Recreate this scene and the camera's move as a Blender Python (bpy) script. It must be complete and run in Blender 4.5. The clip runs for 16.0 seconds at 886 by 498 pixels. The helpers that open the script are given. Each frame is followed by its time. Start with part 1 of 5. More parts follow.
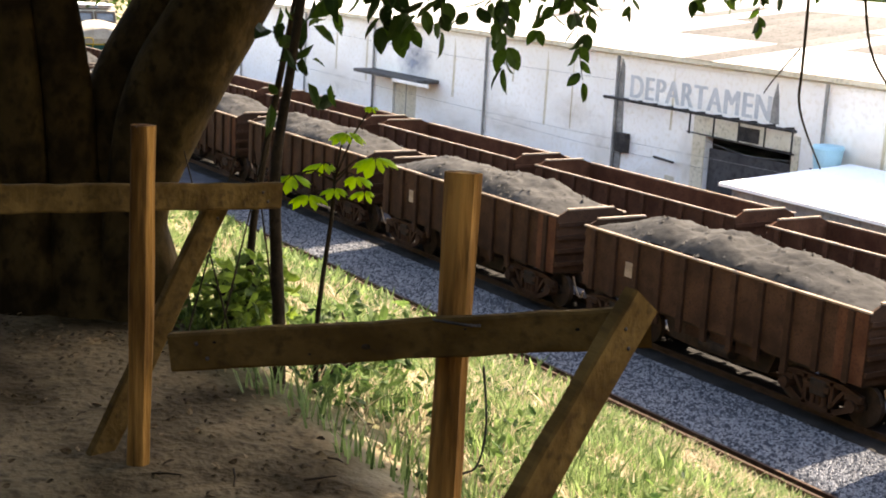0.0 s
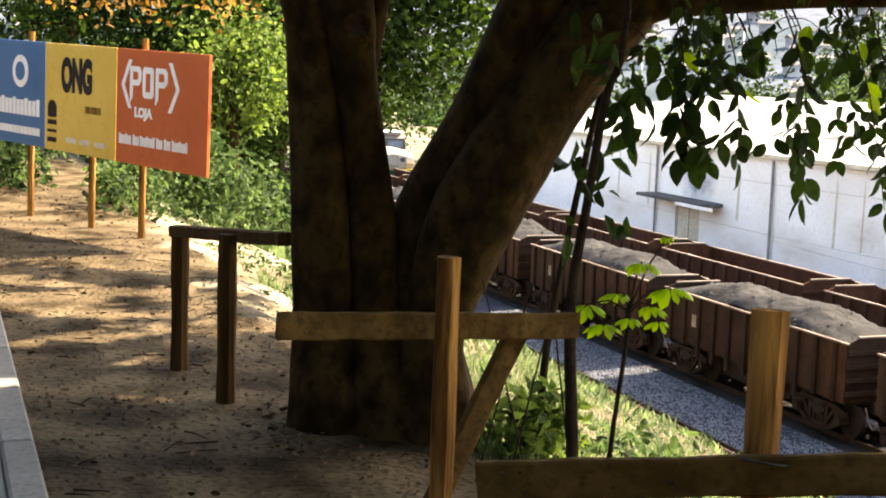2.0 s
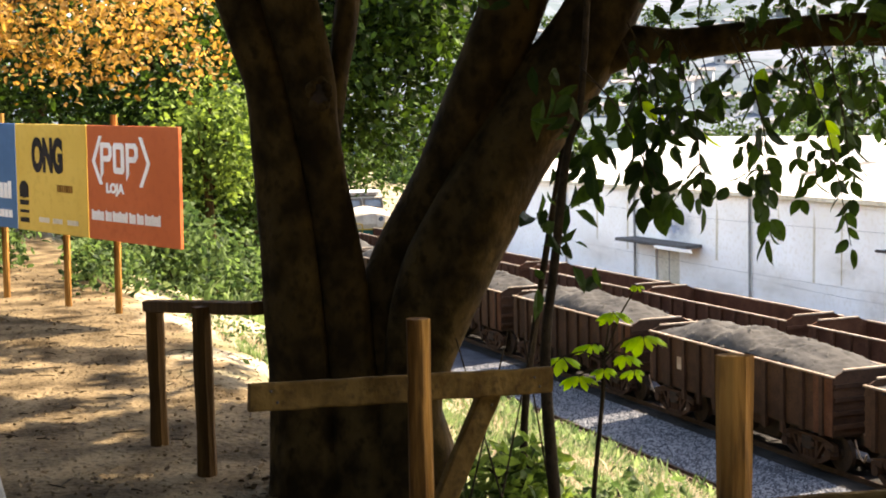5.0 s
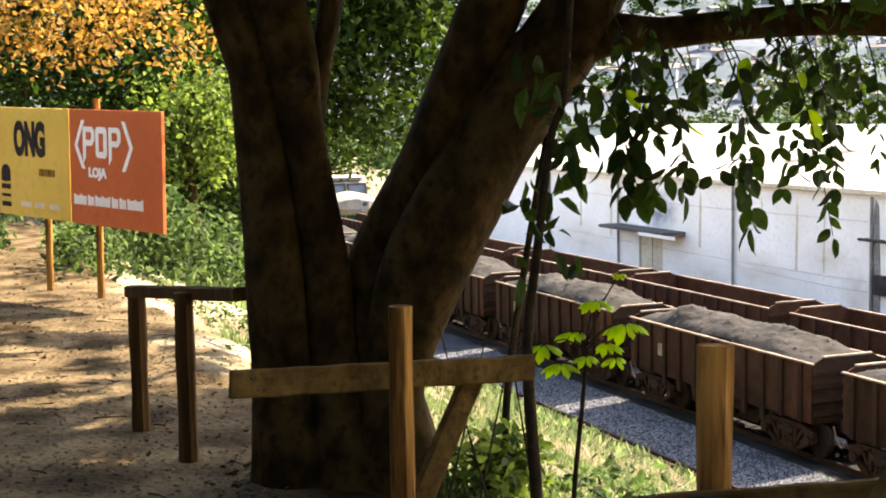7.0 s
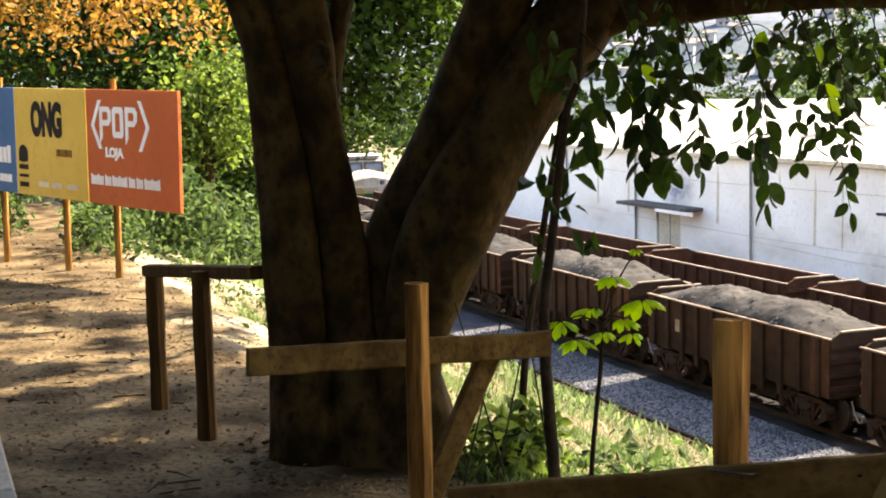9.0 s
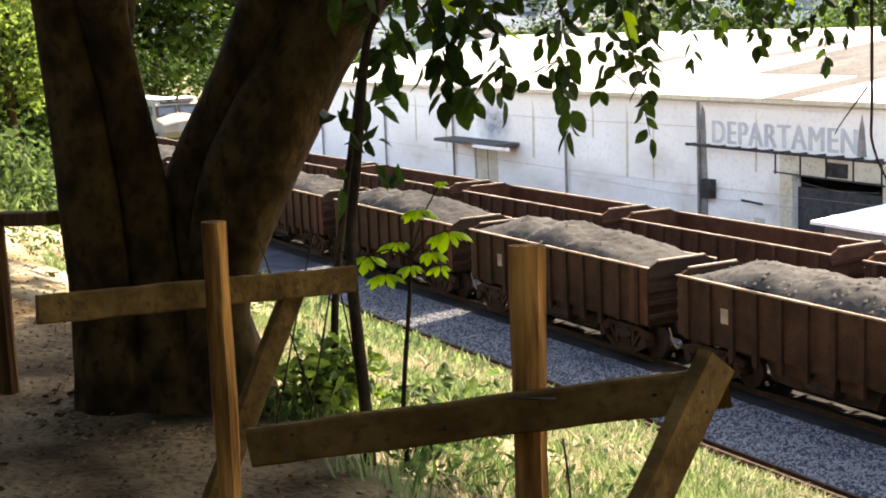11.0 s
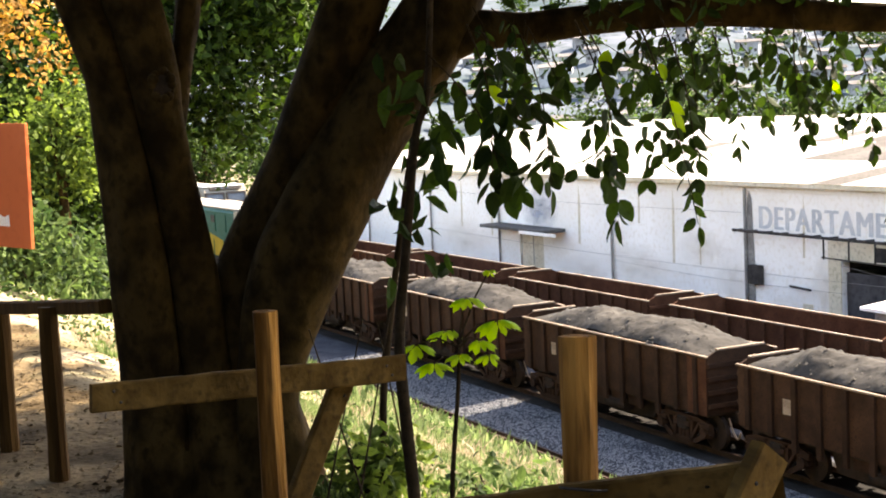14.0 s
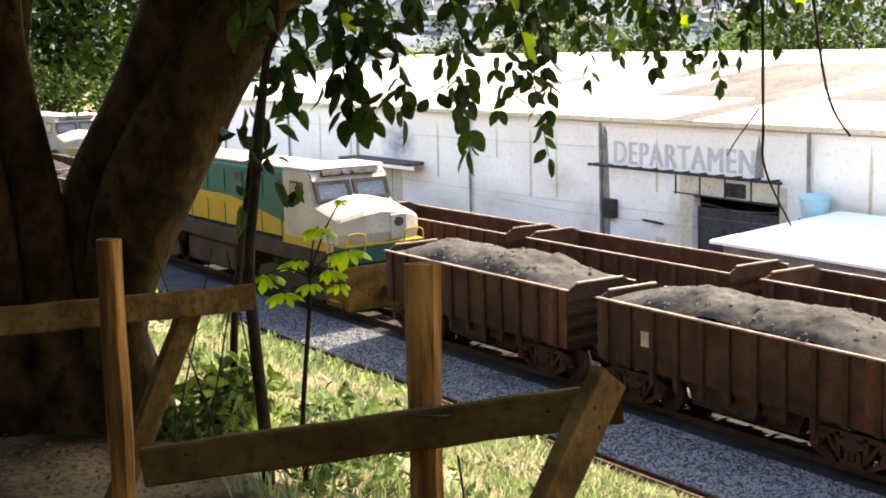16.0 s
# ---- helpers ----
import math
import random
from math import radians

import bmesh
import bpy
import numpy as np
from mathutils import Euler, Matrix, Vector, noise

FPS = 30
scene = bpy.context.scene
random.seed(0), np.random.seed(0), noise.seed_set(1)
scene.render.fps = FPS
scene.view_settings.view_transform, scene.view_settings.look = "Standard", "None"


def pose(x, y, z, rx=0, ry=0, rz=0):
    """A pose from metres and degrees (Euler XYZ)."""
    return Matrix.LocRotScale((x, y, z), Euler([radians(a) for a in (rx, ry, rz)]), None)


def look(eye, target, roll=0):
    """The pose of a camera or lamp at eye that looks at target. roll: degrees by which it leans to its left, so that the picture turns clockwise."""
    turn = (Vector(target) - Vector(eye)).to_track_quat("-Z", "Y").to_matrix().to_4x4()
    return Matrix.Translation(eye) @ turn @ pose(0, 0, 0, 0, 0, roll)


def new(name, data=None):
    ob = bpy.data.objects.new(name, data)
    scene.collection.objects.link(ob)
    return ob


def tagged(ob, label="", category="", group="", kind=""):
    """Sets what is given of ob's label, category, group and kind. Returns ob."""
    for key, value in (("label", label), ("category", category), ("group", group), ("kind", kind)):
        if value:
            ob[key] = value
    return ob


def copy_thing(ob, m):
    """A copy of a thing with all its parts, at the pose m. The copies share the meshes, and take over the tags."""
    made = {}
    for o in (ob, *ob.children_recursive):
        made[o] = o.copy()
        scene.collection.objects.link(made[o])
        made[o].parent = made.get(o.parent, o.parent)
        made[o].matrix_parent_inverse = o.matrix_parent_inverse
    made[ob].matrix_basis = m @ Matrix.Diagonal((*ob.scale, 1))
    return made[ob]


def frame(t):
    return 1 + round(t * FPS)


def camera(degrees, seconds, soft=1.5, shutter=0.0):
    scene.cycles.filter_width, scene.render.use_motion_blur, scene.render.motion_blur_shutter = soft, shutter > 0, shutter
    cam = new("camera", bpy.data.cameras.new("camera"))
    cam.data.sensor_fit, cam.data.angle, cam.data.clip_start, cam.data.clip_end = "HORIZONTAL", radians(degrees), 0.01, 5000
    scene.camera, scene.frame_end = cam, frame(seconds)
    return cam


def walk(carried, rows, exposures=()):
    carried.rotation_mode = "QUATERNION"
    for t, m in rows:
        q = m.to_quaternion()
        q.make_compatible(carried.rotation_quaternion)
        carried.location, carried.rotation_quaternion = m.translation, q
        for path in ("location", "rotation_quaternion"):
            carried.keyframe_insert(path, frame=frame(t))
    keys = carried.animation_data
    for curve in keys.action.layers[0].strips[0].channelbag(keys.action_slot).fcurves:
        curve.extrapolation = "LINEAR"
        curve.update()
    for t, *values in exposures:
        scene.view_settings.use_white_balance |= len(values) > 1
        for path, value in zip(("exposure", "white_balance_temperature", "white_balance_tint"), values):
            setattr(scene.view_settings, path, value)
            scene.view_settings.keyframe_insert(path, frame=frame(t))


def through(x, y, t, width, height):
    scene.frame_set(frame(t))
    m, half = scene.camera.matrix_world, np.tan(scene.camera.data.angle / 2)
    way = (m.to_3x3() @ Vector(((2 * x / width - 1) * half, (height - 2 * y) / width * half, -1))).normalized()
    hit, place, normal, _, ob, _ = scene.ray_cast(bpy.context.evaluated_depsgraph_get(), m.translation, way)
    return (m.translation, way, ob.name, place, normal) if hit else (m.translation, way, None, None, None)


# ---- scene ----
cam = camera(35.4, 16.0, 1.9)
PATH = [
    (0, -0.032, -0.008, 1.652, 57.91, -11.87, 3.01),
    (0.5, -0.043, -0.035, 1.657, 62.60, -10.70, 2.60),
    (1, -0.039, -0.063, 1.676, 67.53, -8.93, 1.90),
    (1.5, 0.005, -0.094, 1.681, 69.25, -8.13, 2.22),
    (2, -0.002, -0.093, 1.690, 69.76, -7.32, 1.84),
    (2.5, 0.015, -0.081, 1.711, 69.95, -5.39, 0.16),
    (3, 0.011, -0.072, 1.712, 70.18, -5.14, -0.62),
    (3.5, 0.029, -0.069, 1.711, 69.70, -5.37, -0.82),
    (4, 0.036, -0.066, 1.712, 69.24, -5.44, -0.97),
    (4.5, 0.025, -0.053, 1.708, 69.13, -4.98, -1.42),
    (7, 0.022, -0.042, 1.715, 68.39, -5.63, -0.99),
    (7.5, 0.023, -0.044, 1.712, 68.98, -6.11, -1.08),
    (8, 0.024, -0.042, 1.712, 69.41, -6.31, -1.17),
    (10.5, -0.001, 0.015, 1.694, 65.45, -8.07, -2.86),
    (11, -0.016, 0.055, 1.680, 61.83, -9.25, -2.37),
    (11.5, -0.014, 0.077, 1.675, 59.52, -9.61, -2.38),
    (12, -0.016, 0.079, 1.676, 59.76, -9.26, -3.26),
    (12.5, -0.010, 0.068, 1.687, 61.45, -7.23, -3.54),
    (13, -0.016, 0.058, 1.695, 63.43, -5.42, -3.22),
    (13.5, 0.012, 0.032, 1.698, 63.86, -5.47, -2.97),
    (14, -0.001, 0.034, 1.695, 63.57, -5.63, -2.63),
    (14.5, -0.007, 0.043, 1.693, 63.43, -6.03, -2.68),
    (15, -0.009, 0.051, 1.688, 62.35, -6.64, -2.44),
    (15.5, -0.010, 0.063, 1.681, 60.70, -7.64, -2.24),
    (16, 0.006, 0.067, 1.679, 57.84, -8.61, -1.71),
]
walk(cam, [(t, pose(x, y, z, 90 + pitch, 0, yaw) @ pose(0, 0, 0, 0, 0, roll)) for t, x, y, z, yaw, pitch, roll in PATH],
     exposures=[(0.0, 2.96, 8200, 15), (16.0, 2.96, 8200, 15)])

# ---- world and sun ----
SUN_ELEVATION, SUN_AZIMUTH = radians(45), math.atan2(-0.156, 0.988)
world = bpy.data.worlds.new("sky")
scene.world = world
world.use_nodes = True
sky = world.node_tree.nodes.new("ShaderNodeTexSky")
sky.sky_type, sky.sun_disc = "NISHITA", False
sky.sun_elevation, sky.sun_rotation, sky.air_density, sky.dust_density = SUN_ELEVATION, SUN_AZIMUTH, 1.0, 1.5
world.node_tree.links.new(sky.outputs[0], world.node_tree.nodes["Background"].inputs[0])
world.node_tree.nodes["Background"].inputs[1].default_value = 0.122
sun = new("sun", bpy.data.lights.new("sun", "SUN"))
sun.data.energy, sun.data.angle, sun.data.color = 4.1, radians(0.6), (1.0, 0.95, 0.86)
sun.matrix_world = look((-15.6, 98.8, 100), (0, 0, 0))


# ---- materials ----
def mat(name, c1, c2, scale=4.0, fine=60.0, rough=0.85, metal=0.0, bump=0.3, c3=None, spread=0.0, island=False, through=0.0, stretch=(1, 1, 1), spec=0.05):
    """A weathered surface: two colours by coarse noise, a third in fine flecks, relief from the fine noise."""
    m = bpy.data.materials.new(name)
    m.use_nodes = True
    nt, n, link = m.node_tree, m.node_tree.nodes, m.node_tree.links
    b = n["Principled BSDF"]
    b.inputs["Roughness"].default_value, b.inputs["Metallic"].default_value = rough, metal
    b.inputs["Specular IOR Level"].default_value = spec
    co, mp = n.new("ShaderNodeTexCoord"), n.new("ShaderNodeMapping")
    mp.inputs["Scale"].default_value = stretch
    link.new(co.outputs["Object"], mp.inputs[0])
    coarse, small = n.new("ShaderNodeTexNoise"), n.new("ShaderNodeTexNoise")
    for t, s, d in ((coarse, scale, 5), (small, fine, 4)):
        t.inputs["Scale"].default_value, t.inputs["Detail"].default_value = s, d
        link.new(mp.outputs[0], t.inputs["Vector"])
    ramp = n.new("ShaderNodeValToRGB")
    ramp.color_ramp.elements[0].position, ramp.color_ramp.elements[1].position = 0.35, 0.65
    ramp.color_ramp.elements[0].color, ramp.color_ramp.elements[1].color = (*c1, 1), (*c2, 1)
    factor = coarse.outputs[0]
    if island:
        geo = n.new("ShaderNodeNewGeometry")
        add = n.new("ShaderNodeMath")
        add.operation = "MULTIPLY_ADD"
        add.inputs[1].default_value = 0.7
        link.new(geo.outputs["Random Per Island"], add.inputs[0])
        sub = n.new("ShaderNodeMath")
        sub.operation = "MULTIPLY"
        sub.inputs[1].default_value = 0.35
        link.new(coarse.outputs[0], sub.inputs[0])
        link.new(sub.outputs[0], add.inputs[2])
        factor = add.outputs[0]
    link.new(factor, ramp.inputs[0])
    colour = ramp.outputs[0]
    mix = n.new("ShaderNodeMix")
    mix.data_type, mix.blend_type = "RGBA", "MIX"
    cut = n.new("ShaderNodeMapRange")
    cut.inputs[1].default_value, cut.inputs[2].default_value, cut.inputs[4].default_value = 0.5, 0.72, 0.75
    link.new(small.outputs[0], cut.inputs[0])
    link.new(cut.outputs[0], mix.inputs[0])
    link.new(colour, mix.inputs[6])
    mix.inputs[7].default_value = (*(c3 or [v * 0.6 for v in c1]), 1)
    colour = mix.outputs[2]
    if spread:
        info, val = n.new("ShaderNodeObjectInfo"), n.new("ShaderNodeHueSaturation")
        rng = n.new("ShaderNodeMapRange")
        rng.inputs[3].default_value, rng.inputs[4].default_value = 1 - spread, 1 + spread
        link.new(info.outputs["Random"], rng.inputs[0])
        link.new(rng.outputs[0], val.inputs["Value"])
        link.new(colour, val.inputs["Color"])
        colour = val.outputs[0]
    link.new(colour, b.inputs["Base Color"])
    if bump:
        bp = n.new("ShaderNodeBump")
        bp.inputs["Strength"].default_value, bp.inputs["Distance"].default_value = bump, 0.02
        link.new(small.outputs[0], bp.inputs["Height"])
        link.new(bp.outputs[0], b.inputs["Normal"])
    if through:
        tr, ms = n.new("ShaderNodeBsdfTranslucent"), n.new("ShaderNodeMixShader")
        gain = n.new("ShaderNodeHueSaturation")
        gain.inputs["Value"].default_value, gain.inputs["Saturation"].default_value = 1.9, 1.1
        link.new(colour, gain.inputs["Color"])
        link.new(gain.outputs[0], tr.inputs[0])
        ms.inputs[0].default_value = through
        link.new(b.outputs[0], ms.inputs[1])
        link.new(tr.outputs[0], ms.inputs[2])
        link.new(ms.outputs[0], n["Material Output"].inputs[0])
    return m


def ground_mat():
    """Bare trodden earth on the plateau, straw and soil on the bank, pale gravel dust in the yard."""
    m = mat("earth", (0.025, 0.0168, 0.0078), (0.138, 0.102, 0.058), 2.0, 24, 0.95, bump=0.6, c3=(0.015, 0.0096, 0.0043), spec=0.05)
    n, link = m.node_tree.nodes, m.node_tree.links
    b = n["Principled BSDF"]
    b.inputs["Normal"].links[0].from_node.inputs["Distance"].default_value = 0.03
    base = b.inputs["Base Color"].links[0].from_socket
    geo, sep = n.new("ShaderNodeNewGeometry"), n.new("ShaderNodeSeparateXYZ")
    link.new(geo.outputs["Position"], sep.inputs[0])
    wob, rng = n.new("ShaderNodeTexNoise"), n.new("ShaderNodeMath")
    wob.inputs["Scale"].default_value = 1.3
    link.new(geo.outputs["Position"], wob.inputs["Vector"])
    rng.operation = "MULTIPLY_ADD"
    rng.inputs[1].default_value = 1.6
    link.new(wob.outputs[0], rng.inputs[0])
    link.new(sep.outputs[1], rng.inputs[2])
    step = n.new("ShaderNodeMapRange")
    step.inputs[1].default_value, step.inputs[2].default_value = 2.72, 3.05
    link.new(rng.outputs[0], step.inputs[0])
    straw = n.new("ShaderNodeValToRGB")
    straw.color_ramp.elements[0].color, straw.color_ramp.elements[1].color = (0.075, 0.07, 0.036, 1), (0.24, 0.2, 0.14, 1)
    straw.color_ramp.elements[0].position, straw.color_ramp.elements[1].position = 0.4, 0.62
    pat = n.new("ShaderNodeTexNoise")
    pat.inputs["Scale"].default_value, pat.inputs["Detail"].default_value = 0.8, 6
    link.new(geo.outputs["Position"], pat.inputs["Vector"])
    link.new(pat.outputs[0], straw.inputs[0])
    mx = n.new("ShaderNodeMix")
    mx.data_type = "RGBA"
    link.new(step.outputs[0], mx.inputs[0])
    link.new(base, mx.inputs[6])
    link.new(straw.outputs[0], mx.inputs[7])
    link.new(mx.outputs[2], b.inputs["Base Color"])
    return m


def soft_stain(name, colour, strength):
    """A stain whose edge fades out over its own round outline, broken up by noise."""
    m = mat(name, colour, [v * 1.3 for v in colour], 1.2, 8, 0.95, bump=0.0)
    n, link = m.node_tree.nodes, m.node_tree.links
    co, grad, fade, grain, times = n.new("ShaderNodeTexCoord"), n.new("ShaderNodeTexGradient"), n.new("ShaderNodeMapRange"), n.new("ShaderNodeTexNoise"), n.new("ShaderNodeMath")
    grad.gradient_type = "SPHERICAL"
    grain.inputs["Scale"].default_value = 3.0
    fade.inputs[2].default_value, fade.inputs[4].default_value = 0.8, strength * 1.7
    times.operation = "MULTIPLY"
    link.new(co.outputs["Object"], grad.inputs[0])
    link.new(grad.outputs["Fac"], fade.inputs[0])
    link.new(co.outputs["Object"], grain.inputs["Vector"])
    link.new(fade.outputs[0], times.inputs[0])
    link.new(grain.outputs[0], times.inputs[1])
    link.new(times.outputs[0], n["Principled BSDF"].inputs["Alpha"])
    return m


M = dict(
    # Sunlit brightness of the rims is put into this pale colour.
    soot=soft_stain("soot_patch", (0.22, 0.25, 0.32), 0.6),
    grime=soft_stain("ochre_grime", (0.55, 0.43, 0.28), 0.22),
    earth=ground_mat(),
    ballast=mat("ballast", (0.028, 0.031, 0.039), (0.06, 0.063, 0.073), 0.9, 30, 0.95, bump=0.4, c3=(0.0207, 0.0218, 0.0264), spec=0.06),
    stone=mat("ballast_stone", (0.033, 0.037, 0.046), (0.17, 0.175, 0.187), 3, 40, 0.9, c3=(0.0312, 0.0338, 0.04), island=True, spec=0.06),
    # Near-black for oily stones, with the shade below wagons painted in.
    oil_and_shade=mat("oil_and_shade_bed", (0.012, 0.0115, 0.0115), (0.028, 0.026, 0.025), 1.2, 30, 0.9, bump=0.9, c3=(0.01, 0.01, 0.01), spec=0.06),
    steel=mat("rail_steel", (0.026, 0.016, 0.011), (0.052, 0.032, 0.022), 6, 60, 0.6, 0.3),
    sleeper=mat("old_sleeper", (0.025, 0.021, 0.018), (0.05, 0.042, 0.035), 3, 40, 0.95, spread=0.2, spec=0.06),
    wagon=mat("wagon_paint", (0.0205, 0.0108, 0.0066), (0.047, 0.0245, 0.0145), 1.3, 26, 0.75, bump=0.25, c3=(0.013, 0.008, 0.006), spread=0.18, spec=0.06),
    rust=mat("rusty_steel", (0.044, 0.0176, 0.0096), (0.08, 0.036, 0.02), 1.6, 22, 0.85, bump=0.25, c3=(0.0264, 0.0128, 0.0088), spread=0.15, spec=0.06),
    rim=mat("sunlit_rim", (0.17, 0.125, 0.09), (0.30, 0.24, 0.185), 2, 30, 0.7, c3=(0.09, 0.055, 0.035), spread=0.1, spec=0.1),
    under=mat("grimy_underframe", (0.016, 0.013, 0.011), (0.04, 0.027, 0.02), 4, 40, 0.8, c3=(0.01, 0.009, 0.008), spec=0.06),
    ore=mat("crushed_ore", (0.0221, 0.0213, 0.02), (0.0527, 0.0501, 0.0467), 0.7, 5, 0.9, bump=1.0, c3=(0.0127, 0.0121, 0.011), spread=0.22, spec=0.06),
    wall=mat("limewashed_wall", (0.824, 0.7828, 0.7289), (0.927, 0.8939, 0.852), 0.35, 6, 0.9, bump=0.08, c3=(0.76, 0.69, 0.59)),
    sheet=mat("roof_sheet", (0.3315, 0.3218, 0.3022), (0.4582, 0.4485, 0.429), 0.4, 5, 0.8, bump=0.15, c3=(0.2438, 0.234, 0.2194), spread=0.14),
    old_sheet=mat("grey_roof_sheet", (0.085, 0.08, 0.077), (0.125, 0.118, 0.11), 0.5, 5, 0.85, bump=0.15, spread=0.15),
    white=mat("white_sheet", (0.82, 0.82, 0.82), (0.88, 0.88, 0.87), 1, 8, 0.4, bump=0.05, c3=(0.78, 0.78, 0.77)),
    letter=mat("faded_lettering", (0.40, 0.42, 0.44), (0.56, 0.56, 0.56), 1.5, 9, 0.9, bump=0.0, c3=(0.62, 0.61, 0.58)),
    stain=mat("damp_stain", (0.20, 0.19, 0.18), (0.34, 0.32, 0.29), 1.2, 8, 0.95, bump=0.1),
    cream=mat("cream_trim", (0.58, 0.50, 0.36), (0.70, 0.63, 0.50), 0.8, 9, 0.9, bump=0.1),
    iron=mat("black_iron", (0.03, 0.028, 0.027), (0.07, 0.06, 0.055), 4, 30, 0.7),
    # Interior shade is put into this colour; roller door and far windows share it.
    dark=mat("interior_shade_dark", (0.05, 0.048, 0.05), (0.09, 0.085, 0.085), 0.8, 6, 0.95, bump=0.0),
    tank=mat("blue_plastic", (0.30, 0.52, 0.60), (0.36, 0.58, 0.66), 2, 20, 0.5, bump=0.02, c3=(0.28, 0.48, 0.55)),
    bark=mat("smooth_bark", (0.0125, 0.0076, 0.0026), (0.052, 0.032, 0.011), 7.0, 22, 0.95, bump=0.5, c3=(0.010, 0.006, 0.002), stretch=(1, 1, 0.8), spec=0.06),
    twig=mat("twig_bark", (0.014, 0.010, 0.006), (0.036, 0.025, 0.015), 8, 50, 0.95, spec=0.06),
    timber=mat("rough_timber", (0.085, 0.036, 0.008), (0.36, 0.178, 0.046), 4.5, 11, 0.85, bump=0.7, c3=(0.0275, 0.0125, 0.005), stretch=(3.0, 3.0, 0.35), spread=0.12, spec=0.06),
    board=mat("sawn_board", (0.052, 0.029, 0.008), (0.108, 0.065, 0.02), 5, 18, 0.9, bump=0.3, c3=(0.0328, 0.0189, 0.0074), stretch=(0.25, 2, 2), spread=0.12, spec=0.06),
    # Railing timber, darkened in its colour for the shade beside the path.
    pole=mat("dark_shaded_pole", (0.038, 0.0195, 0.0065), (0.075, 0.04, 0.0135), 4, 14, 0.9, bump=0.4, c3=(0.03, 0.016, 0.007), stretch=(4, 4, 0.4), spread=0.1, spec=0.06),
    # Near-black colour for the unseen walls that hold back skylight.
    blocker=mat("blocker_dark", (0.022, 0.022, 0.014), (0.06, 0.055, 0.036), 0.6, 7, 0.95, bump=0.4, spec=0.06),
    wire=mat("wire", (0.03, 0.03, 0.03), (0.05, 0.045, 0.04), 5, 30, 0.6, 0.5),
    concrete=mat("pale_concrete", (0.19, 0.177, 0.152), (0.27, 0.253, 0.22), 1.5, 30, 0.9, bump=0.2, c3=(0.14, 0.137, 0.132)),
    leaf=mat("ficus_leaf", (0.008, 0.016, 0.004), (0.026, 0.048, 0.0085), 2, 30, 0.62, bump=0.0, c3=(0.012, 0.023, 0.005), island=True, through=0.35, spec=0.08),
    lime=mat("young_leaf", (0.20, 0.32, 0.025), (0.32, 0.45, 0.045), 2, 30, 0.5, bump=0.0, c3=(0.22, 0.34, 0.03), island=True, through=0.5),
    bush=mat("shrub_leaf", (0.014, 0.028, 0.010), (0.068, 0.105, 0.034), 1, 30, 0.55, bump=0.0, c3=(0.0299, 0.052, 0.0176), island=True, through=0.35),
    light=mat("bright_leaf", (0.03, 0.052, 0.013), (0.125, 0.175, 0.038), 1, 30, 0.55, bump=0.0, c3=(0.0525, 0.0828, 0.0224), island=True, through=0.35),
    deep=mat("deep_green_leaf", (0.007, 0.014, 0.003), (0.042, 0.076, 0.012), 0.6, 8, 0.6, bump=0.0, c3=(0.012, 0.023, 0.005), island=True, through=0.2),
    wood=mat("woodland_leaf", (0.006, 0.013, 0.003), (0.046, 0.082, 0.014), 0.6, 8, 0.6, bump=0.0, c3=(0.012, 0.022, 0.005), island=True, through=0.12, spec=0.06),
    orange=mat("orange_leaf", (0.12, 0.064, 0.016), (0.31, 0.185, 0.058), 1, 30, 0.6, bump=0.0, c3=(0.20, 0.12, 0.035), island=True, through=0.35),
    grass=mat("grass", (0.034, 0.056, 0.019), (0.125, 0.165, 0.07), 0.7, 20, 0.7, bump=0.0, c3=(0.055, 0.078, 0.03), island=True, through=0.4),
    straw=mat("dry_grass", (0.16, 0.13, 0.083), (0.32, 0.272, 0.195), 0.7, 20, 0.85, bump=0.0, c3=(0.13, 0.10, 0.055), island=True, through=0.25),
    litter=mat("dead_leaves", (0.0315, 0.0207, 0.0108), (0.135, 0.0945, 0.054), 2, 20, 0.85, bump=0.0, island=True, spec=0.06),
    # Distance haze is mixed into the hill's blue-grey colours.
    painted_haze_hill=mat("hillside", (0.0445, 0.064, 0.0718), (0.1037, 0.1173, 0.1435), 0.02, 0.2, 1.0, spec=0.0, bump=0.0, c3=(0.0395, 0.0576, 0.0574)),
    house=mat("house_wall", (0.19, 0.19, 0.1957), (0.361, 0.3553, 0.361), 0.2, 2, 0.9, bump=0.0, spread=0.4),
    tiles=mat("house_roof", (0.10, 0.095, 0.095), (0.17, 0.158, 0.155), 0.2, 2, 0.9, bump=0.0, spread=0.3),
    green=mat("loco_green", (0.0135, 0.062, 0.048), (0.022, 0.083, 0.065), 0.6, 12, 0.55, bump=0.05, c3=(0.019, 0.05, 0.039)),
    cab=mat("loco_white", (0.2295, 0.2025, 0.162), (0.3105, 0.2835, 0.2363), 0.8, 10, 0.5, bump=0.05, c3=(0.20, 0.172, 0.136)),
    yellow=mat("loco_yellow", (0.24, 0.165, 0.015), (0.30, 0.21, 0.025), 1, 12, 0.55, bump=0.05, c3=(0.18, 0.118, 0.02)),
    ochre=mat("dirty_ochre", (0.07, 0.036, 0.009), (0.15, 0.085, 0.02), 2, 14, 0.8, bump=0.1, c3=(0.03, 0.018, 0.008)),
    brown=mat("loco_frame", (0.028, 0.02, 0.0145), (0.05, 0.037, 0.027), 1, 14, 0.75, bump=0.1),
    pane=mat("loco_window", (0.02, 0.027, 0.034), (0.04, 0.05, 0.06), 1, 8, 0.08, bump=0.0, c3=(0.06, 0.075, 0.09), spec=0.8),
